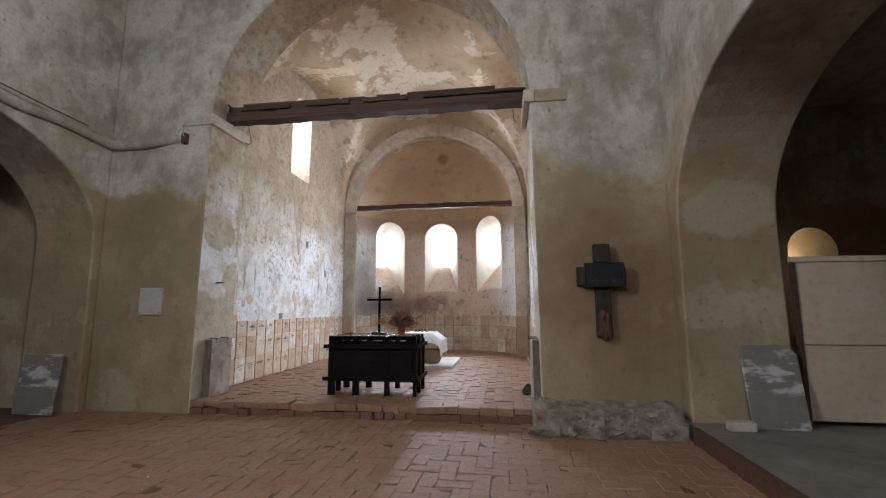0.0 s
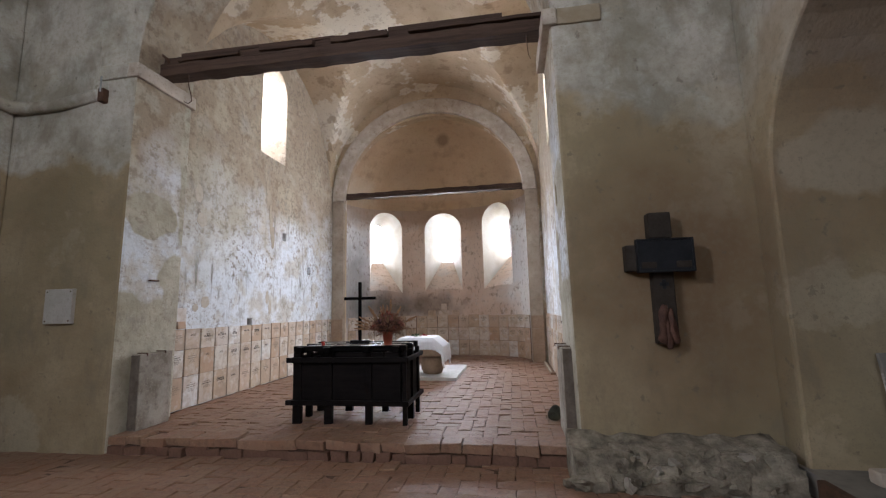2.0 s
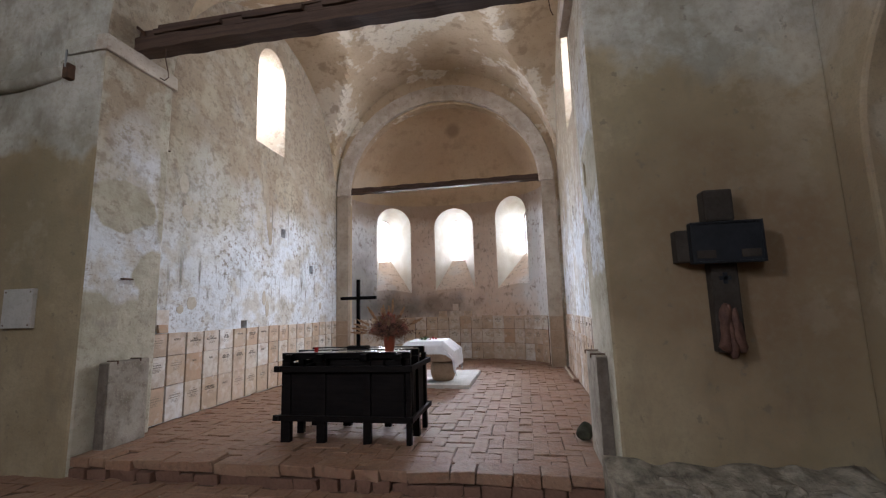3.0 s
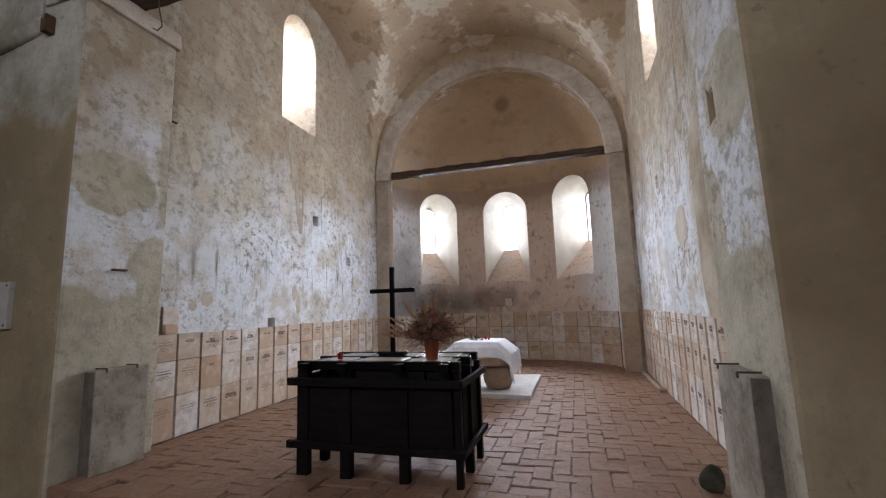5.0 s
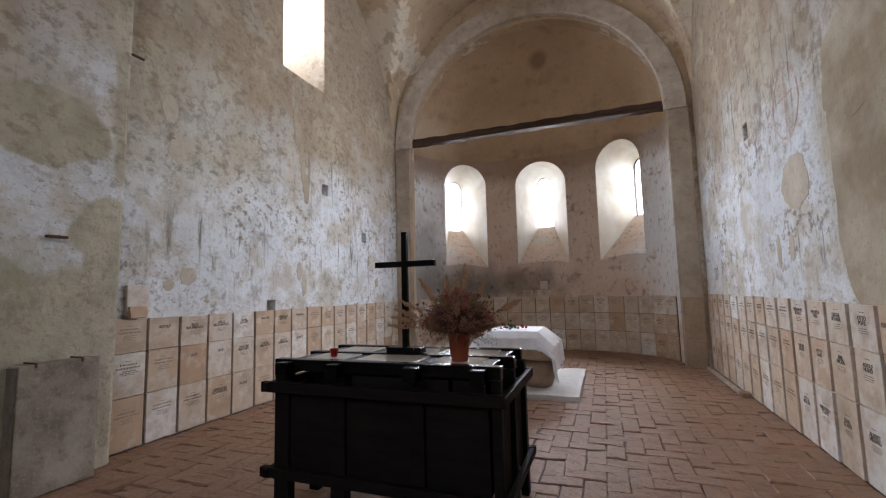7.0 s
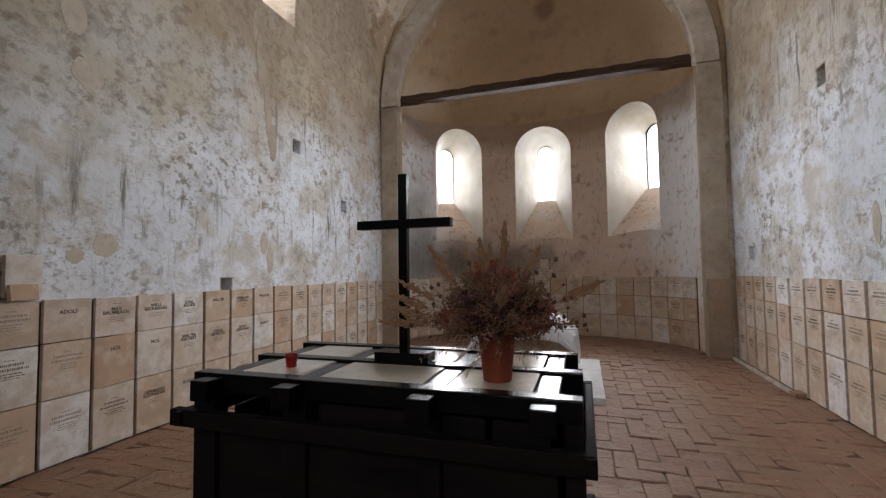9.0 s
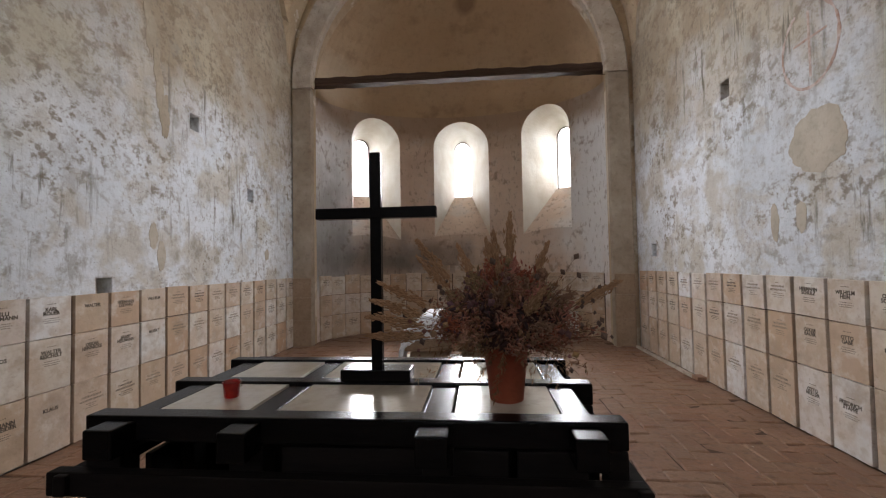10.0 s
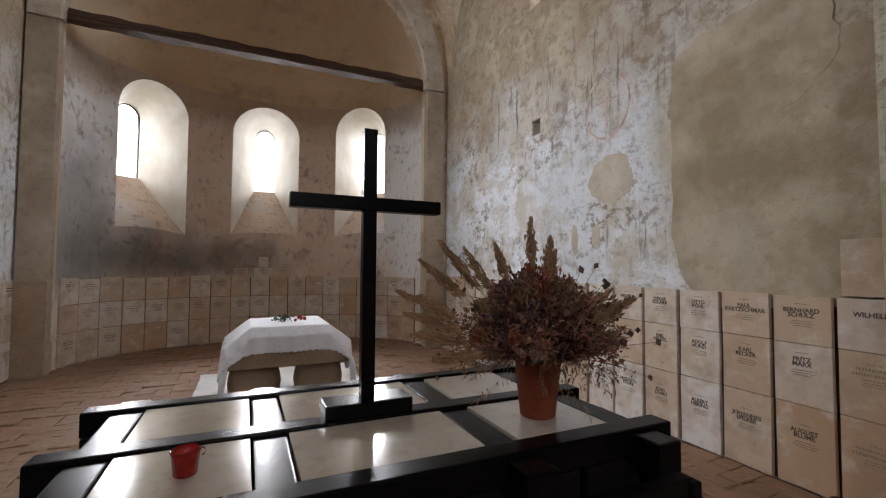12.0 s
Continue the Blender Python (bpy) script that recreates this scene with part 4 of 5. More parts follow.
def candle_cup():
    t = thing("candle_cup", (-2.345, 6.435, FLOOR + 0.849), "small red glass votive candle cup standing on marble", "candle")
    part("cup", turned([(0.018, 0), (0.020, 0.002), (0.0235, 0.038), (0.026, 0.044), (0.024, 0.046), (0.021, 0.038), (0.017, 0.010), (0.003, 0.010)]), REDGLASS, t, smooth=True)
    bm = bmesh.new()
    rings = [[(0.026 + 0.006 * math.cos(a), (0.0012 if k in (0, 1) else -0.0012), 0.038 + 0.007 * math.sin(a) + (0.0012 if k in (1, 2) else -0.0012)) for k in range(4)] for a in [i * 0.5 - 1.5 for i in range(8)]]
    bm.free()
    part("wire_handle", loft(rings), RUST, t, "thin wire handle")
    return t


candle_cup()


def stone_altar():
    """A block with sloping ends on two drums."""
    t = thing("stone_altar", (-1.89, 9.71, FLOOR + 0.06), "low brown stone altar block resting on two bulging drums", "altar")
    rings = []
    for z, a, b in ((0.335, 0.47, 0.37), (0.345, 0.48, 0.38), (0.44, 0.48, 0.38), (0.46, 0.465, 0.37), (0.645, 0.325, 0.33), (0.658, 0.31, 0.32)):
        rings.append([(-a, -b, z), (a, -b, z), (a, b, z), (-a, b, z)])
    part("block", loft(rings), BROWNSTONE, t, "thick brown stone block with sloping ends")
    for x in (-0.27, 0.26):
        bm = turned([(0.13, 0.0), (0.17, 0.015), (0.205, 0.10), (0.215, 0.17), (0.20, 0.26), (0.165, 0.325), (0.14, 0.335)])
        bmesh.ops.transform(bm, matrix=Matrix.Translation((x, -0.11, 0)), verts=bm.verts[:])
        part("drum", bm, BROWNSTONE, t, "bulging round stone drum", True)
    return t


stone_altar()
plinth = thing("paving_slab", (-1.89, 9.98, FLOOR), "flat pale stone slab lying on the brick floor", "slab")
bm = boxed(-0.77, 0.765, -0.84, 0.85, -0.01, 0.06, 0.01)
bmesh.ops.subdivide_edges(bm, edges=[e for e in bm.edges if e.calc_length() > 0.5], cuts=14, use_grid_fill=True)
roughen(bm, 0.012, 4, 3)
part("slab", bm, simple("pale_grey_limestone", (0.50, 0.485, 0.46), (0.66, 0.65, 0.63), 3, 0.7, 0.35, 0.004, 40), plinth)


def altar_cloth():
    """A draped sheet with a scalloped hem: short in front, hanging far down over the sloping ends."""
    t = thing("altar_cloth", (-1.89, 9.71, FLOOR + 0.72), "white altar cloth with a scalloped lace hem, hanging down", "cloth")
    a, b, n, m = 0.315, 0.33, 120, 100
    over_x, over_y = 0.50, 0.21
    bm = bmesh.new()
    grid = []
    for i in range(n + 1):
        row = []
        for j in range(m + 1):
            u, v = (a + over_x) * (2 * i / n - 1), (b + over_y) * (2 * j / m - 1)
            dx, dy = max(abs(u) - a, 0), max(abs(v) - b, 0)
            hem = 0.012 * abs(math.sin((u if dy > 0 else v) * 62)) if (j in (0, m) or i in (0, n)) else 0
            slope = min(dx, 0.24)
            fall = dx - slope
            fold = 0.022 * math.sin(v * 21 + 0.9) + 0.010 * math.sin(v * 47)
            ripple = 0.010 * math.sin(u * 19 + 1.3) + 0.005 * math.sin(u * 43 + 0.4)
            k = min((dx + dy) / 0.2, 1)
            x = math.copysign(min(abs(u), a) + 0.72 * slope + 0.10 * fall + (0.012 + fold) * k * (dx > 0.02), u)
            y = math.copysign(min(abs(v), b) + 0.045 * min(dy / 0.08, 1) + 0.05 * dy + 0.25 * dy * min(dx / 0.2, 1) + ripple * min(dy / 0.1, 1), v)
            drop = 0.70 * slope + 0.98 * fall + 0.97 * dy * (1 - 0.35 * min(dx / 0.3, 1))
            row.append(bm.verts.new((x, y, 0.006 - drop - hem + 0.003 * noise.noise(Vector((u * 9, v * 9, 0))))))
        grid.append(row)
    under = [[bm.verts.new(v.co * 0.994 - Vector((0, 0, 0.0025))) for v in row] for row in grid]
    for i in range(n):
        for j in range(m):
            bm.faces.new((grid[i][j], grid[i + 1][j], grid[i + 1][j + 1], grid[i][j + 1]))
            bm.faces.new((under[i][j], under[i][j + 1], under[i + 1][j + 1], under[i + 1][j]))
    rim = [(i, 0) for i in range(n)] + [(n, j) for j in range(m)] + [(i, m) for i in range(n, 0, -1)] + [(0, j) for j in range(m, 0, -1)]
    for (i, j), (k, q) in zip(rim, rim[1:] + rim[:1]):
        bm.faces.new((grid[i][j], under[i][j], under[k][q], grid[k][q]))
    part("sheet", bm, CLOTH, t, smooth=True)
    return t


altar_cloth()


def rose_bunch():
    t = thing("rose_bunch", (-1.88, 9.62, FLOOR + 0.728), "small bunch of red roses with green leaves on the cloth", "flowers")
    rng = random.Random(9)
    leaves, buds = Mesh(), Mesh()
    for i in range(110):
        d = Vector((rng.gauss(0, 1), rng.gauss(0, 0.6), abs(rng.gauss(0, 0.5)))).normalized()
        leaves.leaf(Vector((rng.gauss(-0.05, 0.05), rng.gauss(0, 0.035), rng.uniform(0.0, 0.04))), d, d.cross(Vector((0.1, 0.1, 1))).normalized(), rng.uniform(0.03, 0.055), 0.011)
    for x, y, r in ((0.085, 0, 0.034), (0.13, 0.03, 0.022), (0.045, -0.03, 0.018)):
        for k in range(18):
            d = Vector((rng.gauss(0, 1), rng.gauss(0, 1), rng.gauss(0.4, 1))).normalized()
            buds.bud(Vector((x, y, r)) + d * r * 0.5, r * 0.45, 0.8, d)
    leaves.build("leaves", varied("rose_leaf", (0.03, 0.07, 0.025), (0.06, 0.11, 0.04)), t, "dark green rose leaves")
    buds.build("blossoms", varied("red_rose", (0.30, 0.02, 0.02), (0.42, 0.05, 0.04)), t, "red rose blossoms")


rose_bunch()

# ---- fittings of the arch and the piers ----


def slab_on_edge(at, thick, wide, high, label, mat, clips=True):
    t = thing("leaning_slab", at, label, "slab", "slabs at the arch")
    bm = boxed(0, thick, 0, wide, 0, high, 0.008)
    part("slab", bm, mat, t)
    # Rough edge facing the nave; part of its dark colour is painted shade.
    bm = boxed(0.006, thick - 0.006, -0.010, -0.001, 0.01, high - 0.01)
    bmesh.ops.subdivide_edges(bm, edges=[e for e in bm.edges if e.calc_length() > 0.3], cuts=12, use_grid_fill=True)
    roughen(bm, 0.006, 14, at[0])
    part("rough_edge", bm, EDGESTONE, t, "rough-broken edge, coloured dark partly for its shaded side")
    if clips:
        for y in (0.08, wide - 0.12):
            bm = bmesh.new()
            box(bm, -0.03, thick + 0.008, y, y + 0.011, high + 0.002, high + 0.012)
            side = -0.03 if at[0] > -2 else thick - 0.002
            box(bm, side, side + 0.010, y, y + 0.011, high - 0.022, high + 0.002)
            part("iron_clip", bm, RUST, t, "small bent rusty iron clip")
    return t


slab_on_edge((-4.33, 5.83, FLOOR), 0.115, 0.46, 0.82, "dusty beige-grey stone slab standing upright against the arch jamb", DUSTSTONE)
slab_on_edge((0.33, 5.83, FLOOR), 0.115, 0.53, 0.85, "dusty beige-grey stone slab standing upright against the arch jamb", DUSTSTONE)


PALEMARBLE = simple("pale_worn_marble", (0.36, 0.335, 0.29), (0.46, 0.43, 0.38), 6, 0.6, 0.3, 0.002, 50)


def plaque():
    t = thing("wall_plaque", (-5.04, 5.585, 1.53), "blank pale marble plaque fixed to the plaster", "plaque")
    part("plate", boxed(-0.18, 0.18, -0.025, 0.02, -0.19, 0.19, 0.006), PALEMARBLE, t, "pale grey marble plate")
    for x in (-0.15, 0.15):
        for z in (-0.16, 0.16):
            bm = turned([(0.008, -0.004), (0.009, 0.0), (0.006, 0.004)], 10)
            bmesh.ops.transform(bm, matrix=pose(x, -0.026, z, 90), verts=bm.verts[:])
            part("screw", bm, RUST, t)


plaque()


def veined(name, base, vein):
    m = material(name, 0.5)
    c = mixed(m, noise_mask(m, 6, 0.3, 0.7, 8), base, tuple(0.75 * v for v in base))
    c = mixed(m, times(m, noise_mask(m, 2.0, 0.545, 0.60, 4, (0.7, 1, 1.7), 4.0), 0.9), c, vein)
    colour(m, c)
    bumpy(m, (20, 0.3, 0.003))
    return m


VEINED = veined("grey_veined_marble", (0.215, 0.20, 0.175), (0.52, 0.50, 0.47))


def leaning_plate(at, tilt, wide, high, label, chip):
    t = thing("marble_plate", at, label, "slab")
    bm = bmesh.new()
    outline = [(0, 0), (wide, 0), (wide, high - chip), (wide - chip, high), (0.01, high)]
    bm.free()
    bm = loft([[(x, y, z) for x, z in outline] for y in (0.0, 0.035)])
    bmesh.ops.bevel(bm, geom=bm.edges[:], offset=0.004, segments=1, affect="EDGES")
    bmesh.ops.transform(bm, matrix=pose(0, 0, 0, -tilt, 0, 0), verts=bm.verts[:])
    part("plate", bm, VEINED, t)
    return t


leaning_plate((2.52, 5.10, 0.158), 9, 0.56, 0.86, "grey veined marble plate leaning against the pier", 0.09)
leaning_plate((-6.74, 5.24, 0.0), 6, 0.62, 0.80, "blue-grey marble plate leaning in the arch", 0.02)
stone = thing("pale_stone", (2.38, 5.04, 0.155), "small pale dressed stone lying on the concrete", "stone")
part("stone", boxed(-0.13, 0.13, -0.06, 0.06, 0, 0.1, 0.025), SANDSTONE, stone)
stone = thing("dark_stone", (0.30, 6.62, FLOOR), "dark rounded field stone lying by the slab", "stone")
bm = bmesh.new()
bmesh.ops.create_icosphere(bm, subdivisions=3, radius=0.075)
roughen(bm, 0.03, 9, 2)
bmesh.ops.transform(bm, matrix=Matrix.Translation((0, 0, 0.07)), verts=bm.verts[:])
part("stone", bm, MOSSSTONE, stone, "dark mossy field stone", smooth=True)


def wall_cross():
    """A carved stone cross with a dark box on its arms and a worn figure below."""
    t = thing("wall_cross", (1.19, 5.6, 1.06), "dark weathered wall cross with a boxed crossbar, mounted on plaster", "cross")
    part("shaft", boxed(-0.09, 0.09, -0.08, 0.01, 0.0, 1.05, 0.012), OLDSTONE, t)
    part("head_block", boxed(-0.095, 0.095, -0.12, 0.01, 0.91, 1.14, 0.018), OLDSTONE, t, "weathered dark head block")
    part("arm", boxed(-0.30, 0.27, -0.10, 0.01, 0.63, 0.86, 0.012), OLDSTONE, t)
    part("box", boxed(-0.22, 0.24, -0.16, -0.10, 0.61, 0.90, 0.006), DARKBOX, t, "flat black framed box")
    for x0, x1, z0, z1 in ((-0.22, 0.24, 0.61, 0.625), (-0.22, 0.24, 0.885, 0.90), (-0.22, -0.205, 0.625, 0.885), (0.225, 0.24, 0.625, 0.885)):
        part("box_rim", boxed(x0, x1, -0.172, -0.16, z0, z1, 0.003), DARKBOX, t)
    for x0, x1, z0, z1 in ((-0.012, 0.018, 0.47, 0.55), (-0.035, 0.041, 0.495, 0.525)):
        part("carved_mark", boxed(x0, x1, -0.084, -0.07, z0, z1, 0.003), DARKBOX, t)
    for x0, x1 in ((-0.19, -0.07), (0.09, 0.21)):
        part("box_pane", boxed(x0, x1, -0.166, -0.158, 0.645, 0.70, 0.003), OLDSTONE, t)
    for x, w, lean, high in ((-0.05, 0.034, 4, 0.33), (0.0, 0.03, -2, 0.36), (0.052, 0.034, -5, 0.31)):
        bm = turned([(w * 0.5, 0.0), (w, 0.03), (w * 1.05, high * 0.5), (w * 0.8, high * 0.85), (w * 0.3, high)], 12)
        bmesh.ops.subdivide_edges(bm, edges=bm.edges[:], cuts=2, use_grid_fill=True)
        roughen(bm, 0.022, 16, 3 + x * 40)
        bmesh.ops.transform(bm, matrix=pose(x, -0.09, 0.0 if x else -0.03, 0, lean, 0), verts=bm.verts[:])
        part("carving", bm, REDWOOD, t, "worn reddish splintered carving", True)


OLDSTONE = simple("old_dark_stone", (0.026, 0.020, 0.016), (0.05, 0.04, 0.031), 8, 0.9, 0.2, 0.006, 40)
DARKBOX = simple("blue_black_tin", (0.008, 0.0085, 0.010), (0.016, 0.017, 0.020), 10, 0.55, 0.25, 0.002)
REDWOOD = simple("red_brown_wood", (0.05, 0.022, 0.016), (0.13, 0.065, 0.045), 12, 0.8, 0.3, 0.004)
wall_cross()


def impost(x0, x1, y0, y1, mat=SANDSTONE):
    bm = boxed(x0, x1, y0, y1, 4.16, 4.335, 0.012)
    bmesh.ops.subdivide_edges(bm, edges=[e for e in bm.edges if e.calc_length() > 0.2], cuts=8)
    roughen(bm, 0.012, 5, x0)
    return tagged(mesh_object("impost_trim", bm, mat), "worn plastered stone impost under the tie beam", kind="structure")


impost(-4.42, -4.26, 5.58, 6.5)
impost(0.30, 0.44, 5.56, 6.5)
impost(-4.80, -4.40, 5.575, 5.66, NAVE)
impost(0.44, 0.87, 5.58, 5.66, CEMENT)


def sagging_ledge():
    """A worn plaster string course that runs round the corner."""
    pts = [(-4.68, 5.62, 4.02), (-5.0, 5.585, 3.95), (-5.35, 5.585, 3.90), (-5.7, 5.58, 3.90), (-5.92, 5.52, 3.91), (-5.93, 5.1, 3.95), (-5.93, 4.7, 3.97), (-5.93, 4.3, 3.95), (-5.93, 3.8, 3.98), (-5.93, 3.0, 4.04), (-5.93, 1.0, 4.06)]
    rings = []
    for i, p in enumerate(pts):
        a, b = Vector(pts[max(i - 1, 0)]), Vector(pts[min(i + 1, len(pts) - 1)])
        d = (b - a).normalized()
        s = Vector((d.y, -d.x, 0)).normalized()
        rings.append([Vector(p) + s * 0.06 * math.cos(k * math.pi / 4) + Vector((0, 0, 0.08 * math.sin(k * math.pi / 4))) for k in range(8)])
    tagged(mesh_object("string_course_trim", loft(rings), NAVE, smooth=True), "worn rounded plaster string course", kind="structure")


sagging_ledge()
bracket = thing("iron_bracket", (-4.70, 5.56, 3.93), "rusty bent iron bracket holding the string course", "bracket")
part("plate", boxed(-0.035, 0.035, -0.035, 0.06, -0.06, 0.10, 0.008), RUST, bracket)
part("pin", boxed(-0.006, 0.010, -0.045, -0.03, 0.05, 0.24, 0.003), SLATE, bracket, "thin grey pin")


def wire(name, pts, r, mat, label, category):
    t = thing(name, pts[0], label, category)
    m = Mesh()
    m.stem([Vector(p) - Vector(pts[0]) for p in pts], r, r)
    m.build("strand", mat, t)
    return t


wire("cable", [(-5.88, 1.0, 4.3), (-5.87, 3.0, 4.2), (-5.87, 4.0, 4.08), (-5.86, 4.6, 4.04), (-5.86, 5.1, 4.02)], 0.012, RUST, "thin dark cable running along the string course", "cable")
wire("iron_hook", [(-4.30, 5.92, 4.42), (-4.38, 5.9, 4.48), (-4.46, 5.9, 4.56), (-4.40, 5.9, 4.62), (-4.28, 5.9, 4.62), (-4.20, 5.92, 4.55), (-4.18, 5.93, 4.45)], 0.018, RUST, "bent dark iron hook at the beam's end", "hook")
wire("loose_wire", [(-3.93, 5.95, 4.34), (-3.92, 5.95, 4.2), (-3.88, 5.95, 4.06), (-3.87, 5.95, 3.99), (-3.92, 5.95, 3.96), (-3.98, 5.95, 4.0)], 0.006, RUST, "thin bent wire hanging from the tie beam", "wire")
wire("loose_wire", [(0.17, 5.95, 4.34), (0.17, 5.95, 4.2), (0.18, 5.95, 4.1), (0.20, 5.95, 4.05)], 0.005, RUST, "thin straight wire hanging from the tie beam", "wire")


def wall_iron(at, wide, high, out):
    """A flat iron stub left in the plaster."""
    t = thing("wall_iron", at, "small dark iron stub sticking out of the plaster", "iron", "iron stubs in the wall")
    part("stub", boxed(-0.01, out, -wide / 2, wide / 2, -high / 2, high / 2, 0.003), RUST, t)
    return t


wall_iron((-4.305, 6.026, 1.816), 0.12, 0.018, 0.03)
wall_iron((-4.55, 6.671, 3.497), 0.11, 0.014, 0.025)


def partition():
    t = thing("board_partition", (3.16, 5.3, 0.155), "tall beige board partition leaning in the aisle", "board")
    part("panel", boxed(0.04, 1.6, 0.0, 0.03, 0.06, 1.76, 0.004), BOARD, t)
    part("panel", boxed(1.61, 3.2, 0.0, 0.03, 0.06, 1.76, 0.004), BOARD, t)
    part("top_rail", boxed(0.0, 3.2, -0.02, 0.04, 1.76, 1.82, 0.005), BOARD, t)
    part("mid_rail", boxed(0.04, 3.2, -0.02, 0.0, 0.86, 0.94, 0.004), BOARD, t)
    part("end_post", boxed(0.0, 0.04, -0.02, 0.04, 0.0, 1.76, 0.004), OLDWOOD, t, "dark end post")
    part("end_post", boxed(3.2, 3.24, -0.02, 0.04, 0.0, 1.76, 0.004), OLDWOOD, t, "dark end post")


partition()


def rubble():
    t = thing("rubble_footing", (1.15, 5.4, 0.0), "rough grey rubble footing jutting out under the pier", "masonry")
    rings = []
    for i in range(25):
        x = -0.85 + 1.62 * i / 24
        front = -0.22 - 0.07 * noise.noise(Vector((x * 3, 1, 2)))
        rings.append([(x, 0.25, -0.1), (x, 0.25, 0.30), (x, 0.16, 0.31 + 0.03 * noise.noise(Vector((x * 5, 0, 0)))), (x, front + 0.12, 0.24 + 0.05 * noise.noise(Vector((x * 4, 7, 0)))), (x, front, 0.1), (x, front - 0.04, -0.1)])
    bm = loft(rings)
    bmesh.ops.subdivide_edges(bm, edges=bm.edges[:], cuts=2, use_grid_fill=True)
    roughen(bm, 0.05, 6, 4)
    part("mortar_core", bm, RUBBLE, t, smooth=False)
    rng = random.Random(3)
    for i in range(64):
        bm = bmesh.new()
        bmesh.ops.create_icosphere(bm, subdivisions=2, radius=1)
        for v in bm.verts:
            v.co.x, v.co.y, v.co.z = (max(-0.75, min(0.75, c)) for c in v.co)
        roughen(bm, 0.42, 1.6, i * 3.7)
        x, up = rng.uniform(-0.82, 0.74), rng.uniform(0.0, 1.0)
        at = (x, -0.225 + up * 0.2, 0.03 + 0.20 * up)
        bmesh.ops.transform(bm, matrix=pose(*at, rng.uniform(-40, 10), rng.uniform(-20, 20), rng.uniform(-30, 30)) @ Matrix.Diagonal((rng.uniform(0.05, 0.15), rng.uniform(0.06, 0.1), rng.uniform(0.03, 0.09), 1)), verts=bm.verts[:])
        part("stone", bm, RUBBLE if rng.random() < 0.88 else STONE, t)


rubble()
batten = thing("floor_batten", (0.52, 9.95, FLOOR), "pale wooden batten lying along the tiled wall", "batten")
part("batten", boxed(0, 0.035, 0, 1.6, 0, 0.035, 0.004), SANDSTONE, batten)
part("end_brick", boxed(0.0, 0.09, -0.13, -0.005, 0, 0.04, 0.006), BRICK, batten)

# ---- patches of newer plaster and old paint ----
TANFILL = simple("tan_filler", (0.30, 0.24, 0.17), (0.42, 0.35, 0.26), 4, 0.93, 0.3, 0.004, 40)
FILLER = simple("pale_filler", (0.42, 0.36, 0.28), (0.54, 0.48, 0.39), 4, 0.93, 0.3, 0.004, 40)


def patch(wall, x, yc, zc, hy, hz, mat, seed, power=2.0, thick=0.006, ragged=0.22):
    """A thin ragged spread of plaster on a wall that faces along x."""
    s = 1 if x < -2 else -1
    n = 160
    rim = []
    for i in range(n):
        a = 2 * math.pi * i / n
        c, d = math.cos(a), math.sin(a)
        k = (abs(c) ** power + abs(d) ** power) ** (-1 / power)
        k *= 1 + ragged * (noise.noise(Vector((c * 1.5, d * 1.5, seed))) + 0.4 * noise.noise(Vector((c * 4, d * 4, seed))) + 0.12 * noise.noise(Vector((c * 9, d * 9, seed))))
        rim.append((yc + hy * c * k, zc + hz * d * k))
    bm = loft([[(x + s * (-0.01), y, z) for y, z in rim], [(x + s * thick, yc + (y - yc) * 0.985, zc + (z - zc) * 0.985) for y, z in rim]])
    return mesh_object("plaster_patch", bm, mat, wall)


patch(wall_s, XS, 7.08, 1.98, 0.66, 0.80, CEMENT, 3.0, 4.0, ragged=0.12)
patch(wall_s, XS, 7.2, 2.72, 0.56, 0.36, CEMENT, 8.0, 2.5, 0.009)
patch(wall_s, XS, 8.32, 2.17, 0.27, 0.21, FILLER, 5.0, 2.0, 0.004)
patch(wall_s, XS, 8.78, 1.66, 0.05, 0.14, FILLER, 6.0, 2.0, 0.003)
patch(wall_s, XS, 8.5, 1.68, 0.05, 0.12, FILLER, 7.0, 2.0, 0.003)
for y, z, hy, hz, k in ((7.09, 2.78, 0.11, 0.1, 1), (7.23, 1.58, 0.09, 0.08, 2), (7.04, 1.5, 0.06, 0.05, 3), (8.95, 1.5, 0.05, 0.14, 4), (8.85, 1.68, 0.05, 0.12, 5), (7.0, 3.15, 0.08, 0.14, 6), (10.9, 1.55, 0.06, 0.07, 7)):
    patch(wall_n, XN, y, z, hy, hz, FILLER, 20.0 + k, 2.0, 0.003)
for i in range(6):
    patch(wall_n, XN, 8.70 + 0.055 * i + 0.012 * (i % 2), 4.0 - 0.24 * i, 0.035 + 0.012 * (i % 3), 0.19, TANFILL, 40.0 + i, 2.0, 0.003 + 0.0015 * (i % 2), 0.4)

OLDRED = simple("faded_red_paint", (0.36, 0.21, 0.15), (0.66, 0.58, 0.53), 14, 0.9, 0.2, 0.001)


def painted_ring():
    rings = []
    for i in range(44):
        a = 2 * math.pi * i / 52 + 2.2
        w = 0.010 + 0.012 * noise.noise(Vector((i * 0.4, 0, 0)))
        rings.append([(XS - d, 8.36 + (0.255 + q) * math.cos(a), 2.84 + (0.29 + q) * math.sin(a)) for q, d in ((-w, 0.0025), (w, 0.0025), (w, -0.01), (-w, -0.01))])
    mesh_object("painted_ring", loft(rings), OLDRED, wall_s, "faded red painted ring on the plaster")
    mesh_object("painted_stroke", boxed(XS - 0.0025, XS + 0.01, 8.345, 8.365, 2.62, 3.08), OLDRED, wall_s)
    mesh_object("painted_stroke", boxed(XS - 0.003, XS + 0.01, 8.2, 8.5, 2.88, 2.895), OLDRED, wall_s)


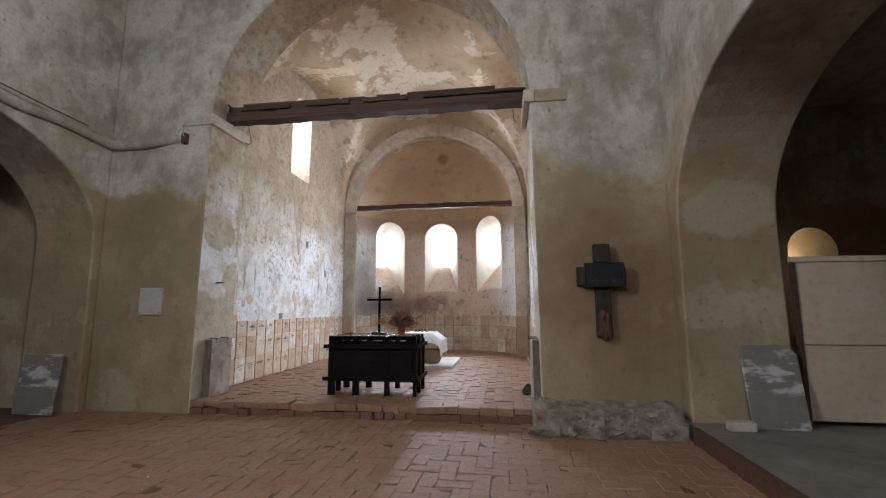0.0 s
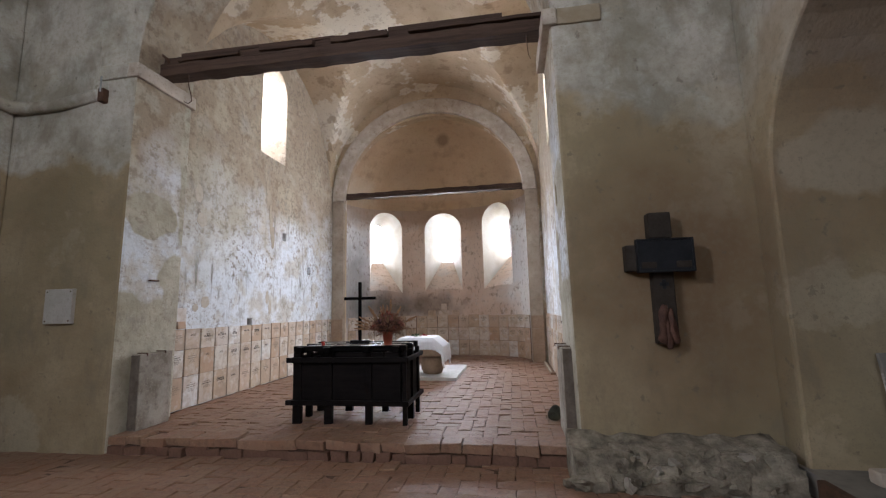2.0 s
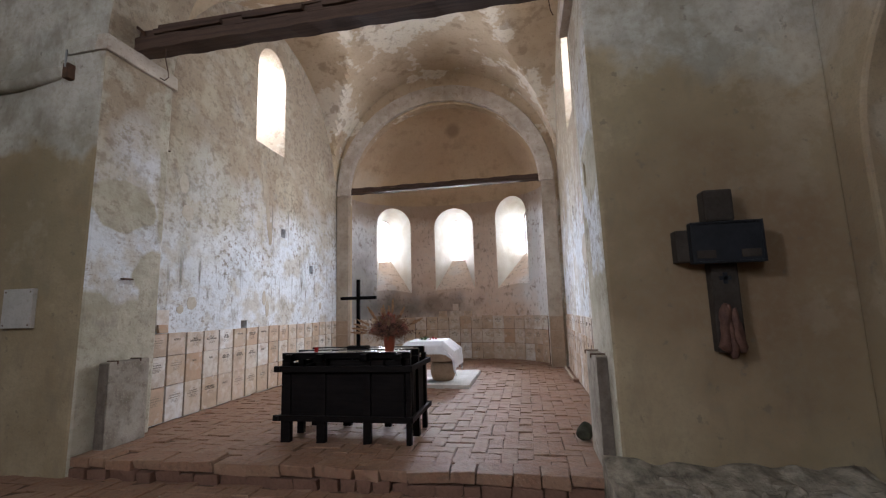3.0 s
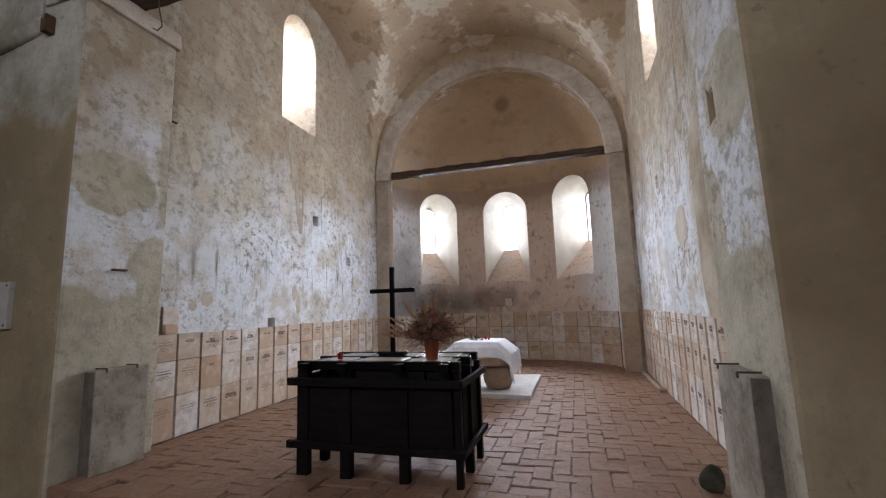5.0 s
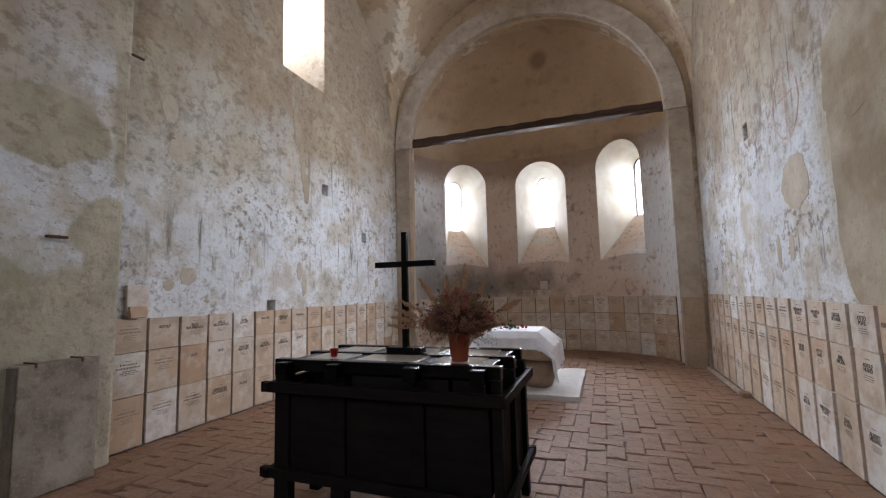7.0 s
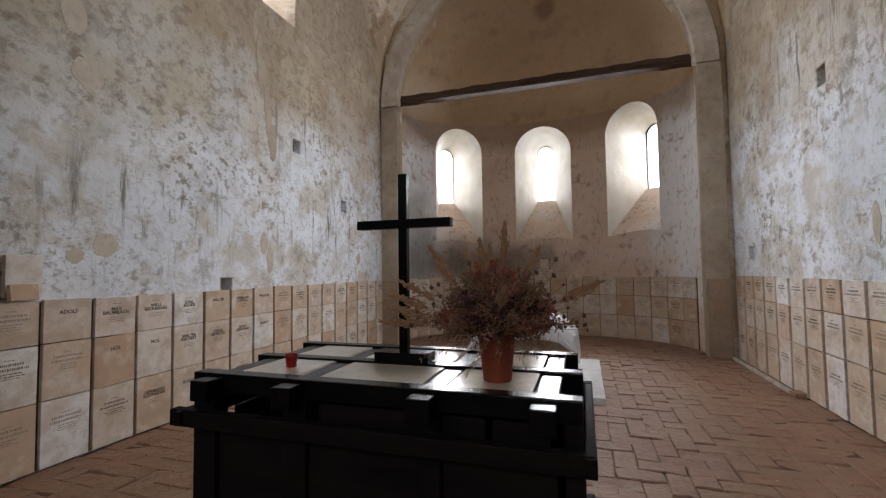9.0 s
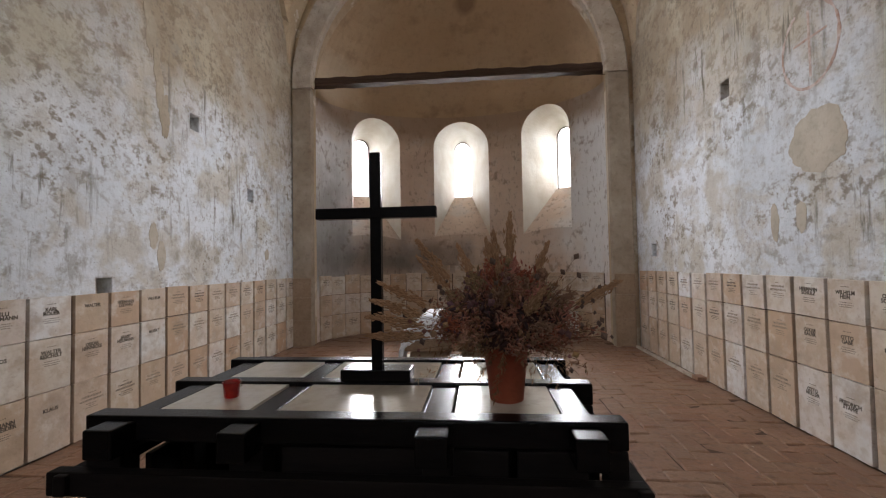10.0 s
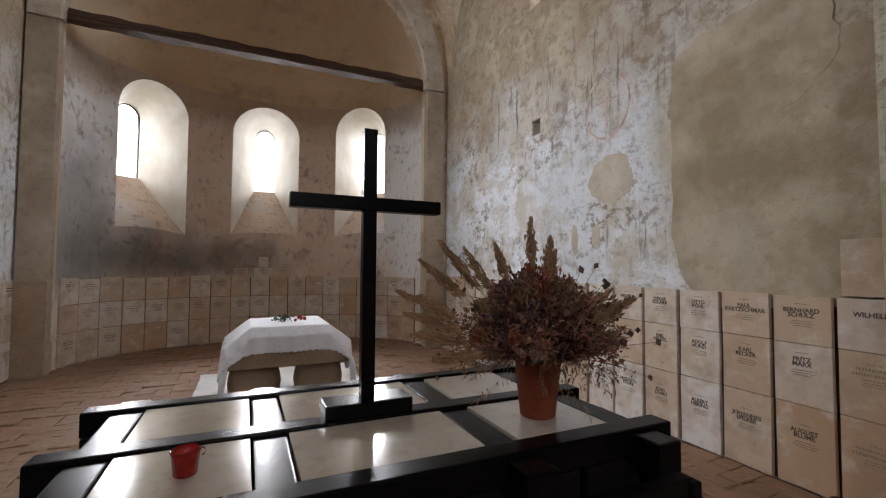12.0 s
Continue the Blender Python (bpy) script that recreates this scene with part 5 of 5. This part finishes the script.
painted_ring()

# ---- memorial tiles ----
TILE_W = 0.305
ROWS_N = ((0.165, 0.577), (0.58, 0.932), (0.935, 1.21))
ROWS_S = ((0.165, 0.627), (0.63, 0.972), (0.975, 1.245))
BASES = {}


def tile_mesh(w, h, mat):
    key = (round(w, 3), round(h, 3), mat.name)
    if key not in BASES:
        bm = boxed(-w / 2 + 0.007, w / 2 - 0.007, -h / 2 + 0.0015, h / 2 - 0.0015, 0.0, 0.03, 0.003)
        me = bpy.data.meshes.new("tile")
        bm.to_mesh(me)
        bm.free()
        me.materials.append(mat)
        BASES[key] = me
    return BASES[key]


def bars(seed):
    """Unreadable lettering as plain strokes."""
    key = ("bars", seed)
    if key not in BASES:
        rng = random.Random(seed)
        bm = bmesh.new()
        for v, w, h in ((0.062, 0.05, 0.007), (0.035, 0.13 + 0.04 * rng.random(), 0.017), (0.008, 0.14 + 0.06 * rng.random(), 0.017), (-0.018, 0.09, 0.007), (-0.033, 0.12 * rng.random() + 0.04, 0.007), (-0.047, 0.10, 0.006)):
            x = -w / 2
            while x < w / 2:
                d = rng.uniform(0.004, 0.009) if h > 0.01 else rng.uniform(0.006, 0.02)
                box(bm, x, x + d, v - h / 2 * rng.uniform(0.6, 1), v + h / 2 * rng.uniform(0.6, 1), 0.0302, 0.0312)
                x += d + rng.uniform(0.003, 0.007)
        me = bpy.data.meshes.new("inscription")
        bm.to_mesh(me)
        bm.free()
        me.materials.append((FADED, INK, FADED)[seed % 3])
        BASES[key] = me
    return BASES[key]


def inscription(lines):
    """Lettered lines in the built-in font, with faint small lines round them."""
    bm = bmesh.new()
    for k, text in enumerate(lines):
        cu = bpy.data.curves.new("lettering", "FONT")
        cu.body, cu.align_x, cu.size, cu.offset, cu.extrude, cu.resolution_u = text, "CENTER", 0.035, 0.0011, 0.0005, 2
        tmp = new("lettering", cu)
        dg = bpy.context.evaluated_depsgraph_get()
        me = bpy.data.meshes.new_from_object(tmp.evaluated_get(dg))
        me.transform(Matrix.Translation((0, 0.022 - 0.027 * k, 0.0308)))
        bm.from_mesh(me)
        bpy.data.meshes.remove(me)
        bpy.data.objects.remove(tmp)
        bpy.data.curves.remove(cu)
    for v, w in ((0.07, 0.06), (-0.028, 0.09), (-0.042, 0.11), (-0.055, 0.09)) if len(lines) > 1 else ():
        x = -w / 2
        while x < w / 2:
            box(bm, x, x + 0.007, v - 0.002, v + 0.002, 0.0302, 0.0308)
            x += 0.011
    me = bpy.data.meshes.new("inscription")
    bm.to_mesh(me)
    bm.free()
    me.materials.append(INK)
    return me


def tile(wall, at, out, w, h, seed, lines=None, turn=0.0, lean=0.0, skew=0.0, mat=TILE):
    n = Vector((out[0], out[1], 0)).normalized()
    r = Vector((-n.y, n.x, 0))
    m = Matrix((( r.x, 0, n.x, at[0]), (r.y, 0, n.y, at[1]), (0, 1, 0, at[2]), (0, 0, 0, 1)))
    ob = new("tile", tile_mesh(w, h, mat))
    ob.parent = wall
    ob.matrix_basis = m @ pose(0, 0, 0, lean, turn, skew)
    if lines != "":
        ins = new("inscription", inscription(lines) if lines else bars(seed % 9))
        ins.parent = ob
        ins.matrix_basis = Matrix.Translation((0, 0.02 if h < 0.3 else 0.05, 0))
    return ob


READ_S = {0: (("WILHELM",), None, None), 1: (("BERNHARD", "SCHULZ"), ("FRITZ", "MARX"), ("AUGUST", "BLUME")), 2: (("PAUL", "KRETZSCHMAR"), ("KARL", "BECKER"), ("JOHANNES", "SPILKER")),
          3: (("OTTO", "POHL"), ("ADOLF", "HUND"), ("ALBERT", "HERING")), 4: (("OSKAR", "SCHARR"), ("EMIL", "NICKEL"), ("KARL", "SZABO")),
          5: (("WILHELM", "HEIN"), ("OTTO", "GABE"), ("FRIEDRICH", "STAFFE")), 6: (("HERMANN", "SCHULZ"), ("OSKAR", "BAUER"), ("OTTO", "MÜLLER"))}
READ_N = {2: (("MAX", "BAUMBACH"), ("HOS",), None), 3: (("WILLI", "BECKMANN"), ("HOS",), ("HERMANN", "SCHNEIDER")), 4: (("KARL", "ROUER"), ("WALTER", "REICHELT"), ("KLAUS",)),
          5: (("WALTER",), ("OSKAR", "HENNICKE"), None), 6: (("HERMANN", "LUDWIG"), ("ERNST", "HEILMANN"), None), 7: (("WILHELM",), ("ALBERT",), None), 1: (("ADOLF",), None, None)}
rng = random.Random(11)
for wall, x, y0, out, read, levels in ((wall_n, XN, 6.535, (1, 0), READ_N, ROWS_N), (wall_s, XS, 6.44, (-1, 0), READ_S, ROWS_S)):
    for c in range(17):
        turn = rng.uniform(0.6, 2.6) * (1 if x < -2 else -1)
        shift = rng.uniform(-0.006, 0.006)
        y = y0 + TILE_W * (c + 0.5)
        if y > 11.6:
            continue
        for r, (z0, z1) in enumerate(levels):
            lines = read.get(c, (None, None, None))[2 - r]
            tile(wall, (x + out[0] * rng.uniform(0.003, 0.008), y, (z0 + z1) / 2 + shift * 0.5 * r), out, TILE_W - 0.006, z1 - z0, rng.randrange(1000), lines, turn, rng.uniform(-0.25, 0.25), rng.gauss(0, 0.35))
tile(wall_n, (XN + 0.004, 6.75, 1.365), (1, 0), 0.2, 0.26, 1, "")
tile(wall_n, (XN + 0.03, 6.74, 1.265), (1, 0), 0.16, 0.10, 1, "", 3, -8)
tile(wall_s, (XS - 0.004, 6.57, 1.40), (-1, 0), 0.3, 0.3, 4, "")
mesh_object("tile_bedding", boxed(XN - 0.02, XN + 0.004, 6.5, 11.66, 0.16, 1.2), MORTAR, wall_n)
mesh_object("tile_bedding", boxed(XS - 0.004, XS + 0.02, 6.45, 11.66, 0.16, 1.235), MORTAR, wall_s)


def apse_tiles(wall):
    """Tiles set round the ellipse at even steps along its wall."""
    rng = random.Random(21)
    a, last = -1.36, None
    band = []
    for i in range(61):
        q = -1.40 + 2.8 * i / 60
        band.append([(AX + (2.3 - d) * math.sin(q), APSE_Y + (1.45 - d) * math.cos(q), z) for d, z in ((0.014, 0.16), (0.014, 1.195), (-0.02, 1.195), (-0.02, 0.16))])
    mesh_object("tile_bedding", loft(band), MORTAR, wall)
    step = 0.29
    while a < 1.37:
        x, y = AX + 2.3 * math.sin(a), APSE_Y + 1.45 * math.cos(a)
        if last is None or math.hypot(x - last[0], y - last[1]) >= step:
            out = Vector((-math.sin(a) / 2.3, -math.cos(a) / 1.45, 0)).normalized()
            last = (x, y)
            turn = rng.uniform(-2.5, 2.5)
            for z0, z1 in ((0.165, 0.55), (0.555, 0.89), (0.895, 1.20 + rng.uniform(0, 0.03))):
                tile(wall, (x + out.x * 0.012, y + out.y * 0.012, (z0 + z1) / 2), out, step + rng.uniform(-0.004, 0.004), z1 - z0, rng.randrange(1000), None, turn, rng.uniform(-0.6, 0.6), mat=SHADETILE)
        a += 0.002
    for x, z, w, h in ((-1.98, 1.28, 0.3, 0.14), (-2.32, 1.28, 0.22, 0.15), (-1.66, 1.28, 0.22, 0.14), (-1.98, 1.45, 0.16, 0.17)):
        tile(wall, (x, 13.33, z), (0, -1), w, h, 3, "" if w < 0.2 else None, mat=SHADETILE)


apse_tiles(bpy.data.objects["wall_apse"])

# ---- bricks of the step and the floors ----


def brick_mesh(lx, ly, lz, seed):
    bm = bmesh.new()
    box(bm, -lx / 2, lx / 2, -ly / 2, ly / 2, -lz, 0)
    top = [e for e in bm.edges if all(v.co.z > -0.001 for v in e.verts)]
    bmesh.ops.bevel(bm, geom=top, offset=0.006, segments=1, affect="EDGES")
    bmesh.ops.subdivide_edges(bm, edges=[e for e in bm.edges if e.calc_length() > 0.1], cuts=1)
    roughen(bm, 0.010, 9, seed * 1.7)
    me = bpy.data.meshes.new("brick")
    bm.to_mesh(me)
    bm.free()
    me.materials.append(BRICK)
    return me


def brick_floor(floor, x0, x1, y0, y1, z, unit, near, keep, seed):
    """Square herringbone: a brick two units long lies across or along in turn."""
    rng = random.Random(seed)
    g = 0.001
    flat = [brick_mesh(2 * unit - g, unit - g, 0.05, seed + k) for k in range(9)]
    tall = [brick_mesh(unit - g, 2 * unit - g, 0.05, seed + 9 + k) for k in range(9)]
    rest_v, rest_f = [], []
    count = 0
    for i in range(-2, int((x1 - x0) / unit) + 2):
        for j in range(-2, int((y1 - y0) / unit) + 2):
            k = (i - j) % 4
            if k not in (0, 3):
                continue
            w, d = (2, 1) if k == 0 else (1, 2)
            cx, cy = x0 + (i + w / 2) * unit, y0 + (j + d / 2) * unit
            if not (x0 < cx - w * unit * 0.45 and cx + w * unit * 0.45 < x1 and y0 < cy - d * unit * 0.45 and cy + d * unit * 0.45 < y1) or not keep(cx, cy):
                continue
            me = rng.choice(flat if k == 0 else tall)
            m = pose(cx + rng.uniform(-0.003, 0.003), cy + rng.uniform(-0.003, 0.003), z + rng.uniform(-0.008, 0.004), rng.gauss(0, 1.0), rng.gauss(0, 1.0), rng.gauss(0, 1.2) + rng.choice((0, 180)))
            if near(cx, cy) and count < 300:
                count += 1
                ob = new("brick", me)
                ob.parent = floor
                ob.matrix_basis = m
            else:
                n = len(rest_v)
                rest_v += [tuple(m @ v.co) for v in me.vertices]
                rest_f += [tuple(n + q for q in p.vertices) for p in me.polygons]
    me = bpy.data.meshes.new("bricks")
    me.from_pydata(rest_v, [], rest_f)
    me.materials.append(BRICKS)
    ob = new("bricks", me)
    ob.parent = floor
    tagged(ob, "worn red floor bricks", kind="stuff")


def inside_chancel(x, y):
    if y < BACK:
        return -4.4 < x < 0.45 and y > 5.6
    if y < 11.7:
        return XN < x < XS
    return ((x - AX) / 2.33) ** 2 + ((y - APSE_Y) / 1.47) ** 2 < 1 or (y < 11.95 and abs(x - AX) < 2.24)


brick_floor(floor_chancel, -4.78, 0.92, 5.74, 13.6, FLOOR, 0.135, lambda x, y: y < 8.1, inside_chancel, 31)
brick_floor(floor_nave, -6.15, 2.12, -4.9, 5.85, 0.0, 0.15, lambda x, y: y > 3.4 and -3.6 < x < 1.2, lambda x, y: not (x > 0.35 and y > 5.15), 57)


# Darker brick for the lower course of the step.
DARKBRICK = simple("dark_step_brick", (0.12, 0.065, 0.045), (0.20, 0.11, 0.075), 6, 0.9, 0.2, 0.008, 40)


def step_courses():
    """Two ragged courses: headers on top, worn stretchers under them."""
    rng = random.Random(77)
    for z0, z1, y, long, mat in ((-0.02, 0.082, 5.665, 0.22, DARKBRICK), (0.09, 0.172, 5.66, 0.27, BRICK)):
        x = -4.40
        while x < 0.40:
            w = long * rng.uniform(0.6, 1.25)
            bm = boxed(-w / 2 + 0.004, w / 2 - 0.004, -0.03, 0.20, -(z1 - z0), 0, 0.010)
            roughen(bm, 0.022, 9, x)
            me = bpy.data.meshes.new("step_brick")
            bm.to_mesh(me)
            bm.free()
            me.materials.append(mat)
            ob = new("step_brick", me)
            ob.parent = floor_chancel
            ob.matrix_basis = pose(x + w / 2, y + rng.uniform(-0.022, 0.016), z1 + rng.uniform(-0.012, 0.006), rng.gauss(0, 1.6), rng.gauss(0, 1.2), rng.gauss(0, 2.2))
            x += w


step_courses()


def crumbs():
    """Chips of plaster and brick lying about on the floors."""
    t = thing("floor_crumbs", (0, 0, 0), "scattered chips of plaster and brick on the floors", "debris")
    rng = random.Random(15)
    pale, red = Mesh(), Mesh()
    for i in range(230):
        if rng.random() < 0.6:
            p = Vector((rng.uniform(-4.4, 0.5), rng.uniform(5.8, 11.4), FLOOR + 0.003))
        else:
            p = Vector((rng.uniform(-5.5, 1.8), rng.uniform(2.0, 5.4), 0.003))
        (pale if rng.random() < 0.4 else red).bud(p, rng.uniform(0.003, 0.013), rng.uniform(0.3, 0.7))
    pale.build("plaster_chips", SANDSTONE, t, "pale plaster chips")
    red.build("brick_chips", BRICK, t, "red brick chips")
    tagged(t, kind="stuff")


crumbs()
